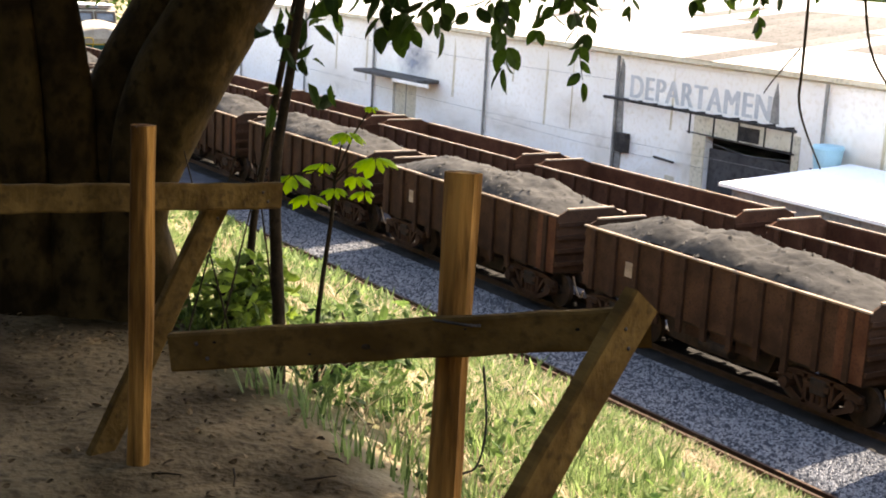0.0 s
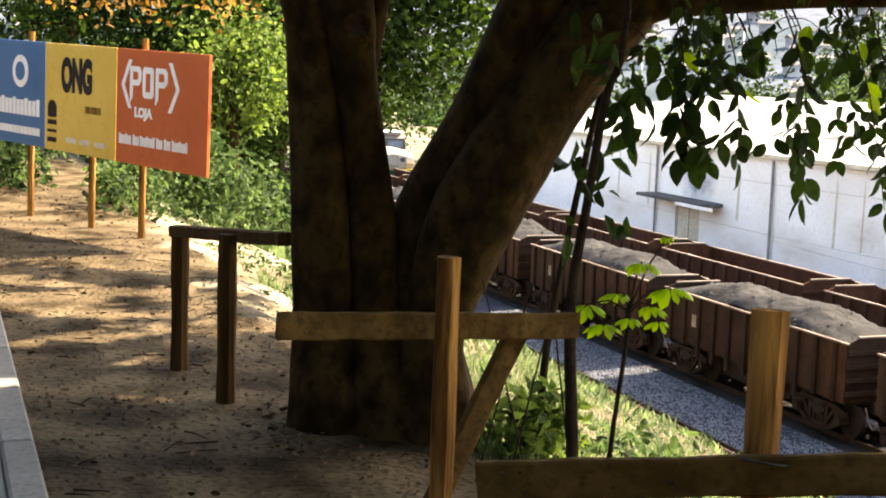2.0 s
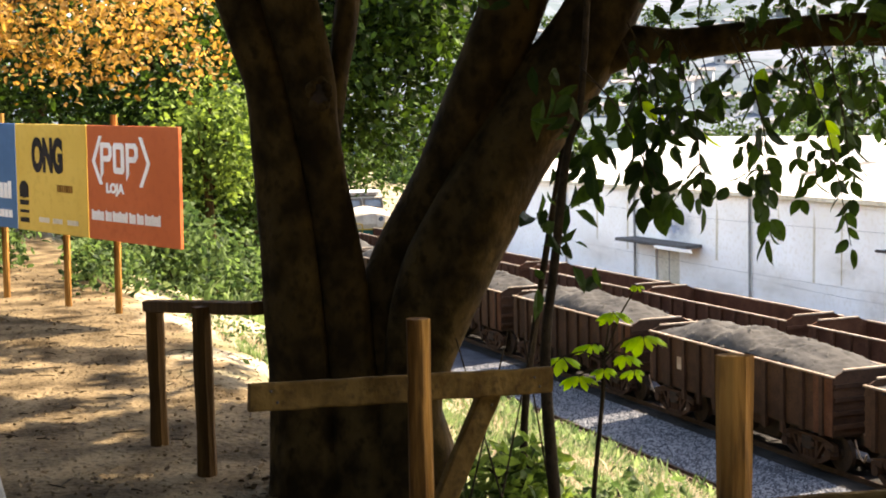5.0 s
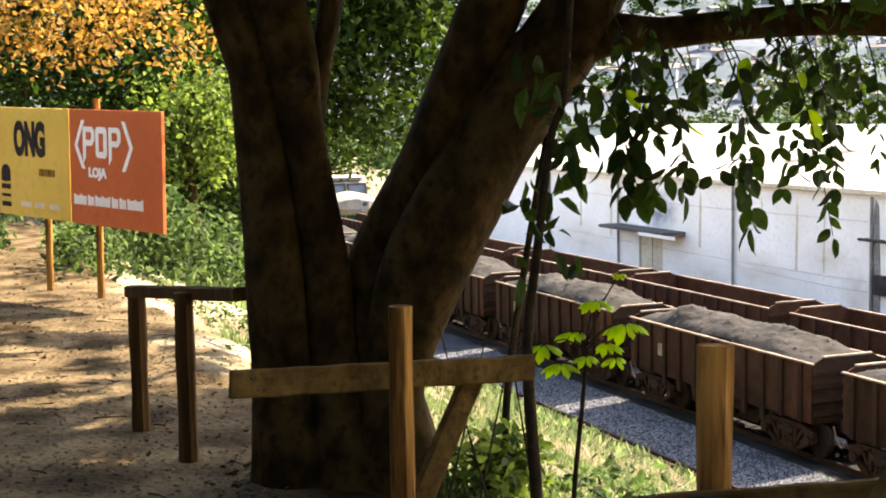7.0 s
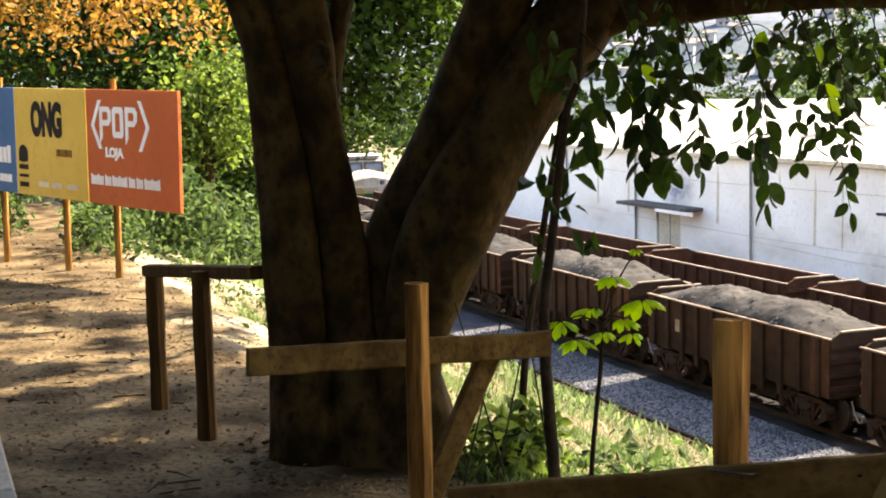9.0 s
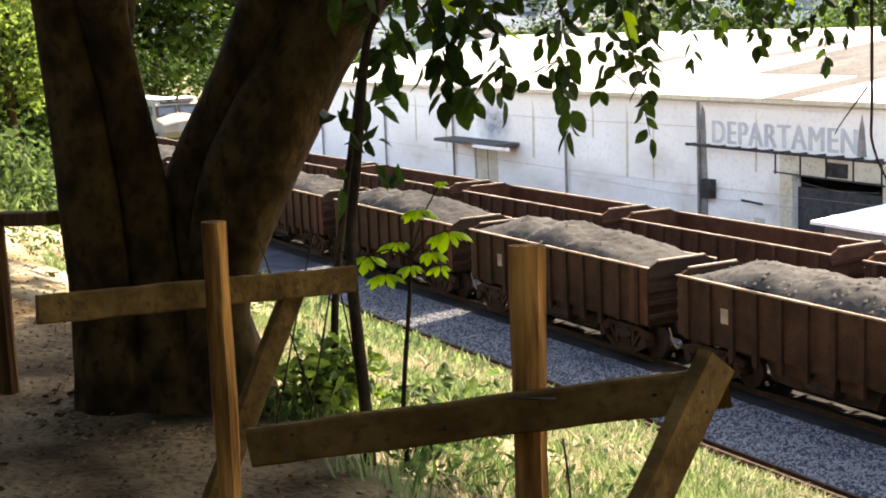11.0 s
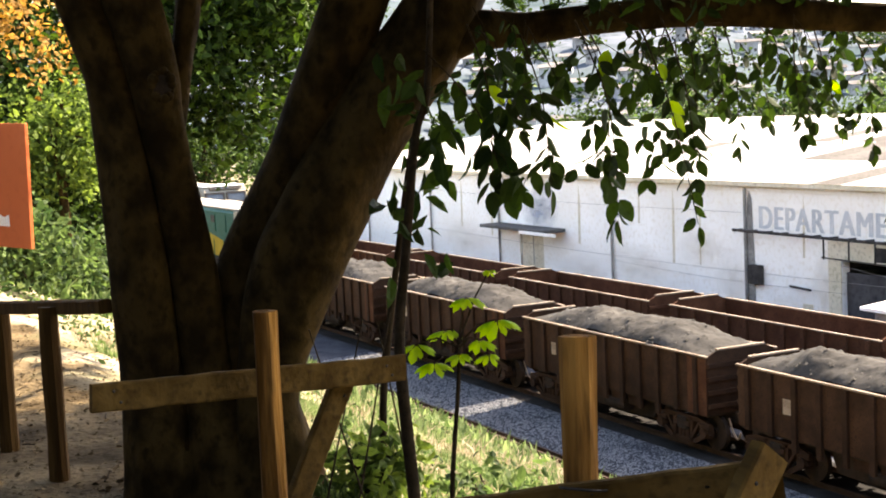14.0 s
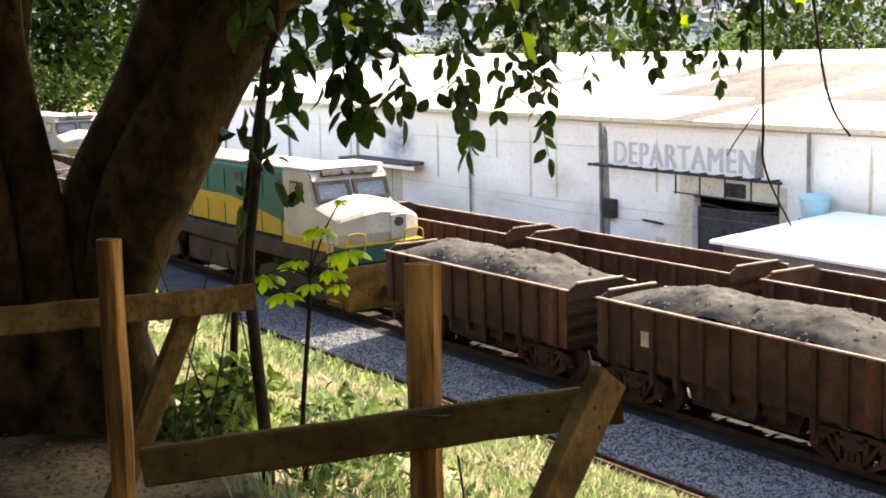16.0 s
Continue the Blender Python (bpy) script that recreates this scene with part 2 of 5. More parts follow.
    panel_red=mat("orange_red_panel", (0.48, 0.118, 0.043), (0.55, 0.142, 0.054), 1, 12, 0.55, bump=0.02, c3=(0.44, 0.108, 0.04)),
    panel_yellow=mat("yellow_panel", (0.62, 0.41, 0.085), (0.70, 0.48, 0.115), 1, 12, 0.55, bump=0.02, c3=(0.57, 0.37, 0.08)),
    panel_blue=mat("blue_panel", (0.06, 0.135, 0.25), (0.078, 0.165, 0.29), 1, 12, 0.55, bump=0.02, c3=(0.072, 0.156, 0.3)),
    print_white=mat("white_print", (0.78, 0.76, 0.72), (0.84, 0.82, 0.78), 2, 12, 0.6, bump=0.0, c3=(0.7, 0.68, 0.64)),
    print_black=mat("black_print", (0.02, 0.02, 0.02), (0.035, 0.03, 0.03), 2, 12, 0.6, bump=0.0),
)


# ---- building helpers ----
def part(name, bm, material, parent=None, label="", m=None):
    """Links a bmesh as one mesh object, under a thing where one is given."""
    me = bpy.data.meshes.new(name)
    if isinstance(bm, tuple):
        me.from_pydata(*bm)
    else:
        bm.normal_update()
        bm.to_mesh(me)
        bm.free()
    me.materials.append(M[material])
    ob = new(name, me)
    ob.parent = parent
    if m is not None:
        ob.matrix_local = m
    if label:
        ob["label"] = label
    return ob


def again(ob, m, parent):
    """The same piece once more, on the same mesh."""
    c = ob.copy()
    scene.collection.objects.link(c)
    c.parent, c.matrix_local = parent, m
    return c


def thing(name, label, category, m=None, group="", kind=""):
    ob = tagged(new(name), label, category, group, kind)
    ob.matrix_world = m if m is not None else Matrix()
    return ob


def smooth(ob):
    ob.data.polygons.foreach_set("use_smooth", [True] * len(ob.data.polygons))
    return ob


def box(x0, x1, y0, y1, z0, z1, bevel=0.0, bm=None):
    mine = bmesh.new()
    r = bmesh.ops.create_cube(mine, size=1)
    for v in mine.verts:
        v.co = ((x0 + x1) / 2 + v.co.x * (x1 - x0), (y0 + y1) / 2 + v.co.y * (y1 - y0), (z0 + z1) / 2 + v.co.z * (z1 - z0))
    if bevel:
        bmesh.ops.bevel(mine, geom=list(mine.edges), offset=bevel, segments=1, affect="EDGES")
    if bm is None:
        return mine
    return join(bm, mine)


def join(bm, mine):
    me = bpy.data.meshes.new("piece")
    mine.to_mesh(me)
    mine.free()
    bm.from_mesh(me)
    bpy.data.meshes.remove(me)
    return bm


def prism(outline, y0, y1, bm=None):
    """A flat outline in x and z, given thickness along y."""
    mine = bmesh.new()
    a = [mine.verts.new((x, y0, z)) for x, z in outline]
    b = [mine.verts.new((x, y1, z)) for x, z in outline]
    mine.faces.new(a)
    mine.faces.new(b[::-1])
    for i in range(len(a)):
        j = (i + 1) % len(a)
        mine.faces.new((a[j], a[i], b[i], b[j]))
    bmesh.ops.recalc_face_normals(mine, faces=list(mine.faces))
    return mine if bm is None else join(bm, mine)


def tube(points, radii, sides=12, rough=0.0, seed=0, flute=0.0):
    """A tapered round limb through points, as vertices and faces, closed at both ends."""
    pts = [Vector(p) for p in points]
    verts, faces = [], []
    side = Vector((1, 0, 0))
    for i, p in enumerate(pts):
        ahead = (pts[min(i + 1, len(pts) - 1)] - pts[max(i - 1, 0)]).normalized()
        side = (side - ahead * side.dot(ahead)).normalized()
        up = ahead.cross(side)
        for k in range(sides):
            a = 2 * math.pi * k / sides
            d = side * math.cos(a) + up * math.sin(a)
            r = radii[i] * (1 + rough * noise.noise(Vector((d.x * 1.3 + seed, d.y * 1.3, p.z * 1.5 + d.z))) + flute * math.cos(3 * a + seed))
            verts.append(tuple(p + d * r))
    for i in range(len(pts) - 1):
        for k in range(sides):
            j = (k + 1) % sides
            faces.append((i * sides + k, i * sides + j, (i + 1) * sides + j, (i + 1) * sides + k))
    faces.append(tuple(range(sides))[::-1])
    faces.append(tuple((len(pts) - 1) * sides + k for k in range(sides)))
    return verts, [], faces


def spline(points, radii, steps=5):
    """More points on a smooth line through the given ones."""
    out, rad = [], []
    P = [Vector(p) for p in points]
    for i in range(len(P) - 1):
        a, b, c, d = P[max(i - 1, 0)], P[i], P[i + 1], P[min(i + 2, len(P) - 1)]
        for s in range(steps):
            t = s / steps
            out.append(0.5 * ((2 * b) + (c - a) * t + (2 * a - 5 * b + 4 * c - d) * t * t + (3 * b - a - 3 * c + d) * t ** 3))
            rad.append(radii[i] + (radii[i + 1] - radii[i]) * t)
    return out + [P[-1]], rad + [radii[-1]]


def leaves(places, size, seed, droop=0.5, broad=0.45, curl=0.25, wild=0.5):
    """A crown's leaves: each a bent, pointed blade of four faces. places: (n, 3)."""
    rng = np.random.default_rng(seed)
    n = len(places)
    a = rng.uniform(0, 2 * np.pi, n)
    tilt = rng.normal(-droop, wild, n)
    ahead = np.stack([np.cos(a) * np.cos(tilt), np.sin(a) * np.cos(tilt), np.sin(tilt)], 1)
    side = np.cross(ahead, rng.normal(0, 1, (n, 3)) * (min(1, wild * 2), min(1, wild * 2), 1))
    side /= np.linalg.norm(side, axis=1, keepdims=True) + 1e-9
    up = np.cross(side, ahead)
    s = (size * rng.uniform(0.6, 1.3, n))[:, None]
    p = np.asarray(places)
    rows = [p, p + s * (0.28 * ahead - broad * 0.46 * side + 0.06 * up), p + s * (0.4 * ahead - 0.05 * up), p + s * (0.28 * ahead + broad * 0.46 * side + 0.06 * up),
            p + s * (0.66 * ahead - broad * 0.42 * side - curl * 0.2 * up), p + s * (0.75 * ahead - curl * 0.35 * up), p + s * (0.66 * ahead + broad * 0.42 * side - curl * 0.2 * up), p + s * (ahead - curl * up)]
    verts = np.stack(rows, 1).reshape(-1, 3)
    k = np.arange(n)[:, None] * 8
    f = np.concatenate([k + f for f in ([0, 1, 2, 2], [0, 2, 3, 3], [1, 4, 5, 2], [2, 5, 6, 3], [4, 7, 5, 5], [5, 7, 6, 6])], 0)
    return verts.tolist(), [], [tuple(dict.fromkeys(r)) for r in f.tolist()]


def oval_leaf(mesh, base, ahead, size, rng):
    """Adds one oval, pointed, slightly folded leaf on a short stalk to lists of vertices and faces."""
    verts, _, faces = mesh
    roll = Vector((rng.uniform(-1, 1), rng.uniform(-0.5, 0.5), rng.uniform(-1, 1)))
    side = ahead.cross(roll).normalized()
    up = side.cross(ahead)
    o = len(verts)
    start = base + ahead * size * 0.12
    verts.append(tuple(start))
    for u, w, sag in ((0.12, 0.17, 0.0), (0.34, 0.28, 0.01), (0.6, 0.26, 0.04), (0.84, 0.13, 0.09)):
        mid = start + ahead * size * u - up * size * sag
        verts.extend((tuple(mid - side * size * w + up * size * 0.05), tuple(mid), tuple(mid + side * size * w + up * size * 0.05)))
    verts.append(tuple(start + ahead * size - up * size * 0.16))
    faces.extend(((o, o + 1, o + 2), (o, o + 2, o + 3), (o + 10, o + 13, o + 11), (o + 11, o + 13, o + 12)))
    for k in range(3):
        j = o + 1 + 3 * k
        faces.extend(((j, j + 3, j + 4, j + 1), (j + 1, j + 4, j + 5, j + 2)))


def clumps(centre, radii, count, per, spread, seed, hollow=0.55):
    """Leaf places in clumps through the outer part of an uneven rounded crown."""
    rng = np.random.default_rng(seed)
    d = rng.normal(0, 1, (count, 3))
    d /= np.linalg.norm(d, axis=1, keepdims=True)
    r = rng.uniform(hollow, 1.0, (count, 1)) ** 0.7
    bumpy = 1 + 0.22 * np.sin(3 * d[:, :1] + seed) * np.cos(4 * d[:, 1:2] + 2 * seed)
    c = np.asarray(centre) + d * r * bumpy * np.asarray(radii)
    return (c[:, None] + rng.normal(0, spread, (count, per, 3))).reshape(-1, 3)


def blades(places, length, width, seed, lean=0.5):
    """Grass: narrow bent blades, three faces each."""
    rng = np.random.default_rng(seed)
    n = len(places)
    a, l = rng.uniform(0, 2 * np.pi, n), length * rng.uniform(0.5, 1.4, n)
    out = np.stack([np.cos(a), np.sin(a), 0 * a], 1)
    side = np.stack([-np.sin(a), np.cos(a), 0 * a], 1) * (width * rng.uniform(0.6, 1.3, n))[:, None]
    bend = (l * rng.uniform(0.1, 1.0, n) * lean)[:, None] * out
    up = np.stack([0 * l, 0 * l, l], 1)
    p = np.asarray(places)
    verts = np.stack([p - side, p + side, p + 0.55 * up + 0.3 * bend - 0.8 * side, p + 0.55 * up + 0.3 * bend + 0.8 * side, p + 0.92 * up + bend], 1).reshape(-1, 3)
    k = np.arange(n)[:, None] * 5
    quads, tris = (k + [0, 1, 3, 2]).tolist(), (k + [2, 3, 4]).tolist()
    return verts.tolist(), [], quads + tris


# ---- ground ----
RAIL, BED = -6.55, -6.72
TRACKS = (20.55, 24.93)


def edge_y(x):
    return 2.1 + 0.06 * math.sin(x * 0.9) + 0.05 * math.sin(x * 2.3 + 1)


def land(x, y):
    """The height of the ground: trodden plateau, grassy bank, railway yard, far plain."""
    e = edge_y(max(x, -60.0))
    z = 0.02 * noise.noise(Vector((x * 0.5, y * 0.5, 0))) + 0.012 * noise.noise(Vector((x * 3, y * 3, 4)))
    if y > e:
        t = min((y - e) / (16.7 - e), 1.0)
        z = z * (1 - t) - 6.85 * (0.93 * t + 0.07 * t * t * (3 - 2 * t)) + 0.16 * noise.noise(Vector((x * 0.4, y * 0.4, 7))) * min(1, 4 * t * (1 - t))
    return z


def ground():
    xs = np.concatenate([[-2500, -900, -400, -220], np.arange(-150, -30, 4), np.arange(-30, -14, 0.6), np.arange(-14, 1, 0.16), np.arange(1, 12, 1.5), [40, 150, 600, 2500]])
    ys = np.concatenate([[-2500, -700, -150, -40, -15, -6], np.arange(-3, 4, 0.16), np.arange(4, 18.6, 0.45), [19, 22, 30, 45, 80, 160, 400, 900, 2500]])
    verts = [(float(x), float(y), land(x, y)) for y in ys for x in xs]
    w = len(xs)
    faces = [(j * w + i, j * w + i + 1, (j + 1) * w + i + 1, (j + 1) * w + i) for j in range(len(ys) - 1) for i in range(w - 1)]
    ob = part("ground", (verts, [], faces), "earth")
    tagged(ob, "brown trodden earth above a grassy railway bank", "ground", kind="structure")
    smooth(ob)


ground()


def ballast():
    """The stone bed that carries both tracks, with loose stones lying on its near shoulder."""
    rng = np.random.default_rng(3)
    xs, ys = np.arange(-160, 20, 1.0), np.array([17.0, 17.5, 19.0, 22.7, 26.2, 27.4, 30.4])
    zs = np.array([-6.93, -6.80, BED, BED, BED, -6.78, -6.80])
    verts = [(float(x), float(y), float(z + rng.normal(0, 0.015))) for y, z in zip(ys, zs) for x in xs]
    w = len(xs)
    faces = [(j * w + i, j * w + i + 1, (j + 1) * w + i + 1, (j + 1) * w + i) for j in range(len(ys) - 1) for i in range(w - 1)]
    tagged(part("ballast_bed", (verts, [], faces), "ballast"), "grey crushed-stone ballast under the railway tracks", "ballast", kind="structure")
    # Dark strips hold both oiled stones and the painted shade under wagons.
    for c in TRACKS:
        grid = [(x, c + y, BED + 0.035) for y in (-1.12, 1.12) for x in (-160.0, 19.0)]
        tagged(part("track_bed", (grid, [], [(0, 1, 3, 2)]), "oil_and_shade"), "dark stones between and beside the rails, oil and wagon shade painted in", "ballast", kind="structure")
    n = 42000
    x = -45 + 34 * rng.random(n)
    y = 17.2 + 2.3 * rng.random(n) ** 0.9
    z = np.interp(y, ys, zs) + 0.02
    base = np.array([[-1, -1, -0.4], [1, -0.8, -0.4], [0.9, 1, -0.4], [-0.8, 0.9, -0.4], [0.1, 0.2, 0.35]], float)
    size = rng.uniform(0.022, 0.062, (n, 1, 1)) * rng.uniform(0.7, 1.2, (n, 5, 1))
    a = rng.uniform(0, 6.28, n)
    turn = np.zeros((n, 3, 3))
    turn[:, 0, 0], turn[:, 0, 1], turn[:, 1, 0], turn[:, 1, 1], turn[:, 2, 2] = np.cos(a), -np.sin(a), np.sin(a), np.cos(a), 1
    v = (np.einsum("nij,kj->nki", turn, base) * size + np.stack([x, y, z], 1)[:, None]).reshape(-1, 3)
    k = np.arange(n)[:, None] * 5
    f = np.concatenate([k + t for t in ([0, 1, 4], [1, 2, 4], [2, 3, 4], [3, 0, 4])], 0)
    tagged(part("ballast_stones", (v.tolist(), [], f.tolist()), "stone"), "loose grey ballast stones beside the track", "ballast", kind="stuff")


ballast()


def rail_mesh(length):
    out = [(-0.065, 0), (0.065, 0), (0.065, 0.012), (0.012, 0.03), (0.012, 0.115), (0.034, 0.125), (0.034, 0.155), (-0.034, 0.155), (-0.034, 0.125), (-0.012, 0.115), (-0.012, 0.03), (-0.065, 0.012)]
    bm = prism(out, -length, 0)
    bmesh.ops.rotate(bm, verts=bm.verts, cent=(0, 0, 0), matrix=Matrix.Rotation(radians(-90), 3, "Z"))
    return bm


def tracks():
    for y, name in ((TRACKS[0], "laden"), (TRACKS[1], "empty")):
        t = thing("railway_track", "metre-gauge railway track with rusty rails on ballast", "track", pose(0, y, RAIL - 0.155), "railway tracks", "structure")
        first = None
        for s in (-0.53, 0.53):
            if first is None:
                first = part("rail", rail_mesh(190), "steel", t, m=pose(18 - 0, s, 0))
                first.matrix_local = pose(18, s, 0)
            else:
                again(first, pose(18, s, 0), t)
        tie = None
        for i in range(150):
            m = pose(-70 + i * 0.6, 0, -0.06)
            if tie is None:
                tie = part("sleeper", box(-0.11, 0.11, -0.95, 0.95, -0.08, 0.075, 0.015), "sleeper", t, m=m)
            else:
                again(tie, m, t)
    old = thing("old_rail", "rusty disused rails lying along the foot of the bank", "rail", pose(0, 0, 0), kind="structure")
    r = part("rail", rail_mesh(120), "steel", old, m=pose(8, 17.1, -6.86))
    again(r, pose(8, 16.84, -6.84, 0, 0, 0.05), old)


tracks()


def pavement():
    p = thing("pavement", "pale concrete pavement with a kerb beside bare earth", "pavement", kind="structure")
    k = None
    for i in range(24):
        m = pose(-23 + i * 1.0, 0.22, 0)
        if k is None:
            k = part("kerb_stone", box(0.006, 0.994, -0.07, 0.07, -0.15, 0.075, 0.012), "concrete", p, m=m)
        else:
            again(k, m, p)
    s = None
    for i in range(16):
        m = pose(-23 + i * 1.5, 0.145, 0)
        if s is None:
            s = part("slab", box(0.008, 1.492, -2.4, 0, -0.12, 0.06, 0.008), "concrete", p, m=m)
        else:
            again(s, m, p)


pavement()


# ---- goods wagons ----
HALF_L, HALF_W, TOP, FLOOR = 4.27, 1.06, 2.33, 0.93


def wagon(name, paint, laden, seed):
    """An open-topped gondola on two bogies; its origin is on the rails at its middle."""
    w = thing(name, "rust-brown open gondola wagon heaped with grey crushed ore" if laden else "empty rust-red open gondola wagon standing on the rails", "wagon", group="laden wagons" if laden else "empty wagons")
    for s in (-1, 1):
        wall = box(-HALF_L + 0.05, HALF_L - 0.05, -0.02, 0.02, FLOOR, TOP - 0.05)
        part("side_wall", wall, paint, w, m=pose(0, s * (HALF_W - 0.06), 0))
        rib_long = rib_short = None
        for i in range(11):
            x = -HALF_L + 0.42 + i * (2 * HALF_L - 0.84) / 10
            low = i in (2, 3, 4, 5, 6, 7, 8)
            m = pose(x, s * (HALF_W - 0.04), 0, 0, 0, 0 if s > 0 else 180)
            if low:
                if rib_long is None:
                    rib_long = part("rib", prism([(-0.07, 0.66), (0.07, 0.66), (0.07, TOP - 0.06), (-0.07, TOP - 0.06)], 0, 0.075), paint, w, m=m)
                else:
                    again(rib_long, m, w)
            else:
                if rib_short is None:
                    rib_short = part("rib", prism([(-0.07, FLOOR - 0.04), (0.07, FLOOR - 0.04), (0.07, TOP - 0.06), (-0.07, TOP - 0.06)], 0, 0.075), paint, w, m=m)
                else:
                    again(rib_short, m, w)
        # The rim is painted pale, as if the sun caught it.
        part("rim", box(-HALF_L, HALF_L, -0.045, 0.045, TOP - 0.045, TOP, 0.012), "rim", w, "pale top rim painted as sunlit", m=pose(0, s * (HALF_W - 0.04), 0))
        part("corner_patch", box(-0.36, 0.36, 0, 0.015, FLOOR - 0.02, TOP - 0.07), "rust", w, "orange rusted corner plate", m=pose(HALF_L - 0.4, s * (HALF_W - 0.035), 0, 0, 0, 0 if s > 0 else 180))
    for s in (-1, 1):
        e = bmesh.new()
        W = HALF_W - 0.06
        join(e, prism([(-W, FLOOR), (W, FLOOR), (W, TOP - 0.03), (W - 0.32, TOP + 0.11), (-W + 0.32, TOP + 0.11), (-W, TOP - 0.03)], -0.025, 0.025))
        end = part("end_wall", e, paint, w, m=pose(s * (HALF_L - 0.06), 0, 0, 0, 0, -90 * s))
        lip = bmesh.new()
        join(lip, prism([(-W + 0.3, TOP + 0.10), (W - 0.3, TOP + 0.10), (W - 0.3, TOP + 0.14), (-W + 0.3, TOP + 0.14)], -0.05, 0.04))
        part("end_rim", lip, "rim", w, "pale end rim painted as sunlit", m=pose(s * (HALF_L - 0.06), 0, 0, 0, 0, -90 * s))
        bar = None
        for i in range(4):
            m = pose(s * (HALF_L - 0.035), 0, FLOOR + 0.2 + i * 0.32, 0, 0, -90 * s)
            if bar is None:
                bar = part("end_stiffener", prism([(-W, -0.05), (W, -0.05), (W, 0.05), (-W, 0.05)], 0, 0.055), paint, w, m=m)
            else:
                again(bar, m, w)
    part("floor", box(-HALF_L + 0.08, HALF_L - 0.08, -HALF_W + 0.1, HALF_W - 0.1, FLOOR - 0.06, FLOOR), "under" if laden else "rust", w)
    part("centre_sill", box(-HALF_L - 0.1, HALF_L + 0.1, -0.2, 0.2, 0.6, 0.92, 0.02), "under", w)
    for s in (-1, 1):
        h = bmesh.new()
        for i in (2, 3, 4):
            x = -HALF_L + 0.42 + (i + (0.5 if s > 0 else 2.5)) * 0.76
            join(h, box(x - 0.3, x + 0.3, -0.03, 0.03, 0.62, 0.92))
        part("hopper_door", h, paint, w, m=pose(0, s * (HALF_W - 0.2), 0))
    for bx in (-3.1, 3.1):
        b = part("bogie", box(-0.2, 0.2, -0.95, 0.95, 0.4, 0.72, 0.03), "under", w, m=pose(bx, 0, 0))
        frame = None
        for s in (-1, 1):
            if frame is None:
                f = bmesh.new()
                for p0, p1, h in (((-1.05, 0.62), (-0.62, 0.72), 0.1), ((-0.62, 0.72), (0.62, 0.72), 0.11), ((0.62, 0.72), (1.05, 0.62), 0.1), ((-1.0, 0.46), (-0.42, 0.17), 0.11), ((-0.42, 0.17), (0.42, 0.17), 0.12), ((0.42, 0.17), (1.0, 0.46), 0.11), ((-0.33, 0.15), (-0.33, 0.75), 0.1), ((0.33, 0.15), (0.33, 0.75), 0.1), ((-0.66, 0.7), (-0.36, 0.3), 0.07), ((0.66, 0.7), (0.36, 0.3), 0.07)):
                    d = Vector((p1[0] - p0[0], p1[1] - p0[1])).normalized() * (h / 2)
                    join(f, prism([(p0[0] + d.y, p0[1] - d.x), (p1[0] + d.y, p1[1] - d.x), (p1[0] - d.y, p1[1] + d.x), (p0[0] - d.y, p0[1] + d.x)], -0.05, 0.05))
                for k in (-0.14, 0.0, 0.14):
                    bmesh.ops.create_cone(f, cap_ends=True, segments=10, radius1=0.06, radius2=0.06, depth=0.3, matrix=Matrix.Translation((k, 0, 0.36)))
                join(f, box(-0.3, 0.3, -0.09, 0.09, 0.5, 0.62, 0.01))
                for k in (-0.85, 0.85):
                    bmesh.ops.create_cone(f, cap_ends=True, segments=12, radius1=0.15, radius2=0.12, depth=0.24, matrix=Matrix.Translation((k, 0, 0.44)) @ Matrix.Rotation(radians(90), 4, "X"))
                    join(f, box(k - 0.2, k + 0.2, -0.07, 0.07, 0.52, 0.66, 0.02))
                frame = part("side_frame", f, "wagon" if laden else "under", b, m=pose(0, s * 0.86, 0))
            else:
                again(frame, pose(0, s * 0.86, 0, 0, 0, 180), b)
        wheel = None
        for x in (-0.85, 0.85):
            for s in (-1, 1):
                m = pose(x, s * 0.53, 0.42)
                if wheel is None:
                    q = bmesh.new()
                    bmesh.ops.create_cone(q, cap_ends=True, segments=28, radius1=0.42, radius2=0.42, depth=0.12, matrix=Matrix.Rotation(radians(90), 4, "X"))
                    bmesh.ops.create_cone(q, cap_ends=True, segments=12, radius1=0.12, radius2=0.12, depth=0.24, matrix=Matrix.Rotation(radians(90), 4, "X"))
                    wheel = part("wheel", q, "under", b, m=m)
                else:
                    again(wheel, m, b)
    belly = prism([(-1.75, 0.9), (-1.5, 0.34), (-0.35, 0.28), (0.0, 0.62), (0.35, 0.28), (1.5, 0.34), (1.75, 0.9)], -0.62, 0.62)
    part("discharge_hopper", belly, "under", w, "dark underslung hoppers")
    q = bmesh.new()
    bmesh.ops.create_cone(q, cap_ends=True, segments=14, radius1=0.17, radius2=0.17, depth=0.9, matrix=Matrix.Translation((0.2, -0.78, 0.55)) @ Matrix.Rotation(radians(90), 4, "Y"))
    part("air_reservoir", q, "under", w)
    for s in (-1, 1):
        c = bmesh.new()
        join(c, box(0, 0.4, -0.09, 0.09, 0.6, 0.83, 0.02))
        join(c, box(0.34, 0.505, -0.16, 0.16, 0.55, 0.85, 0.03))
        part("coupler", c, "under", w, m=pose(s * (HALF_L + 0.02), 0, 0, 0, 0, 0 if s > 0 else 180))
        pts, rad = spline([(0, 0, 0.8), (0.12, 0.02, 0.5), (0.28, 0.03, 0.34), (0.4, 0.02, 0.52)], [0.022] * 4)
        part("brake_hose", tube(pts, rad, 6), "rim", w, "pale brake hose", m=pose(s * (HALF_L + 0.02), -0.45 * s, 0, 0, 0, 0 if s > 0 else 180))
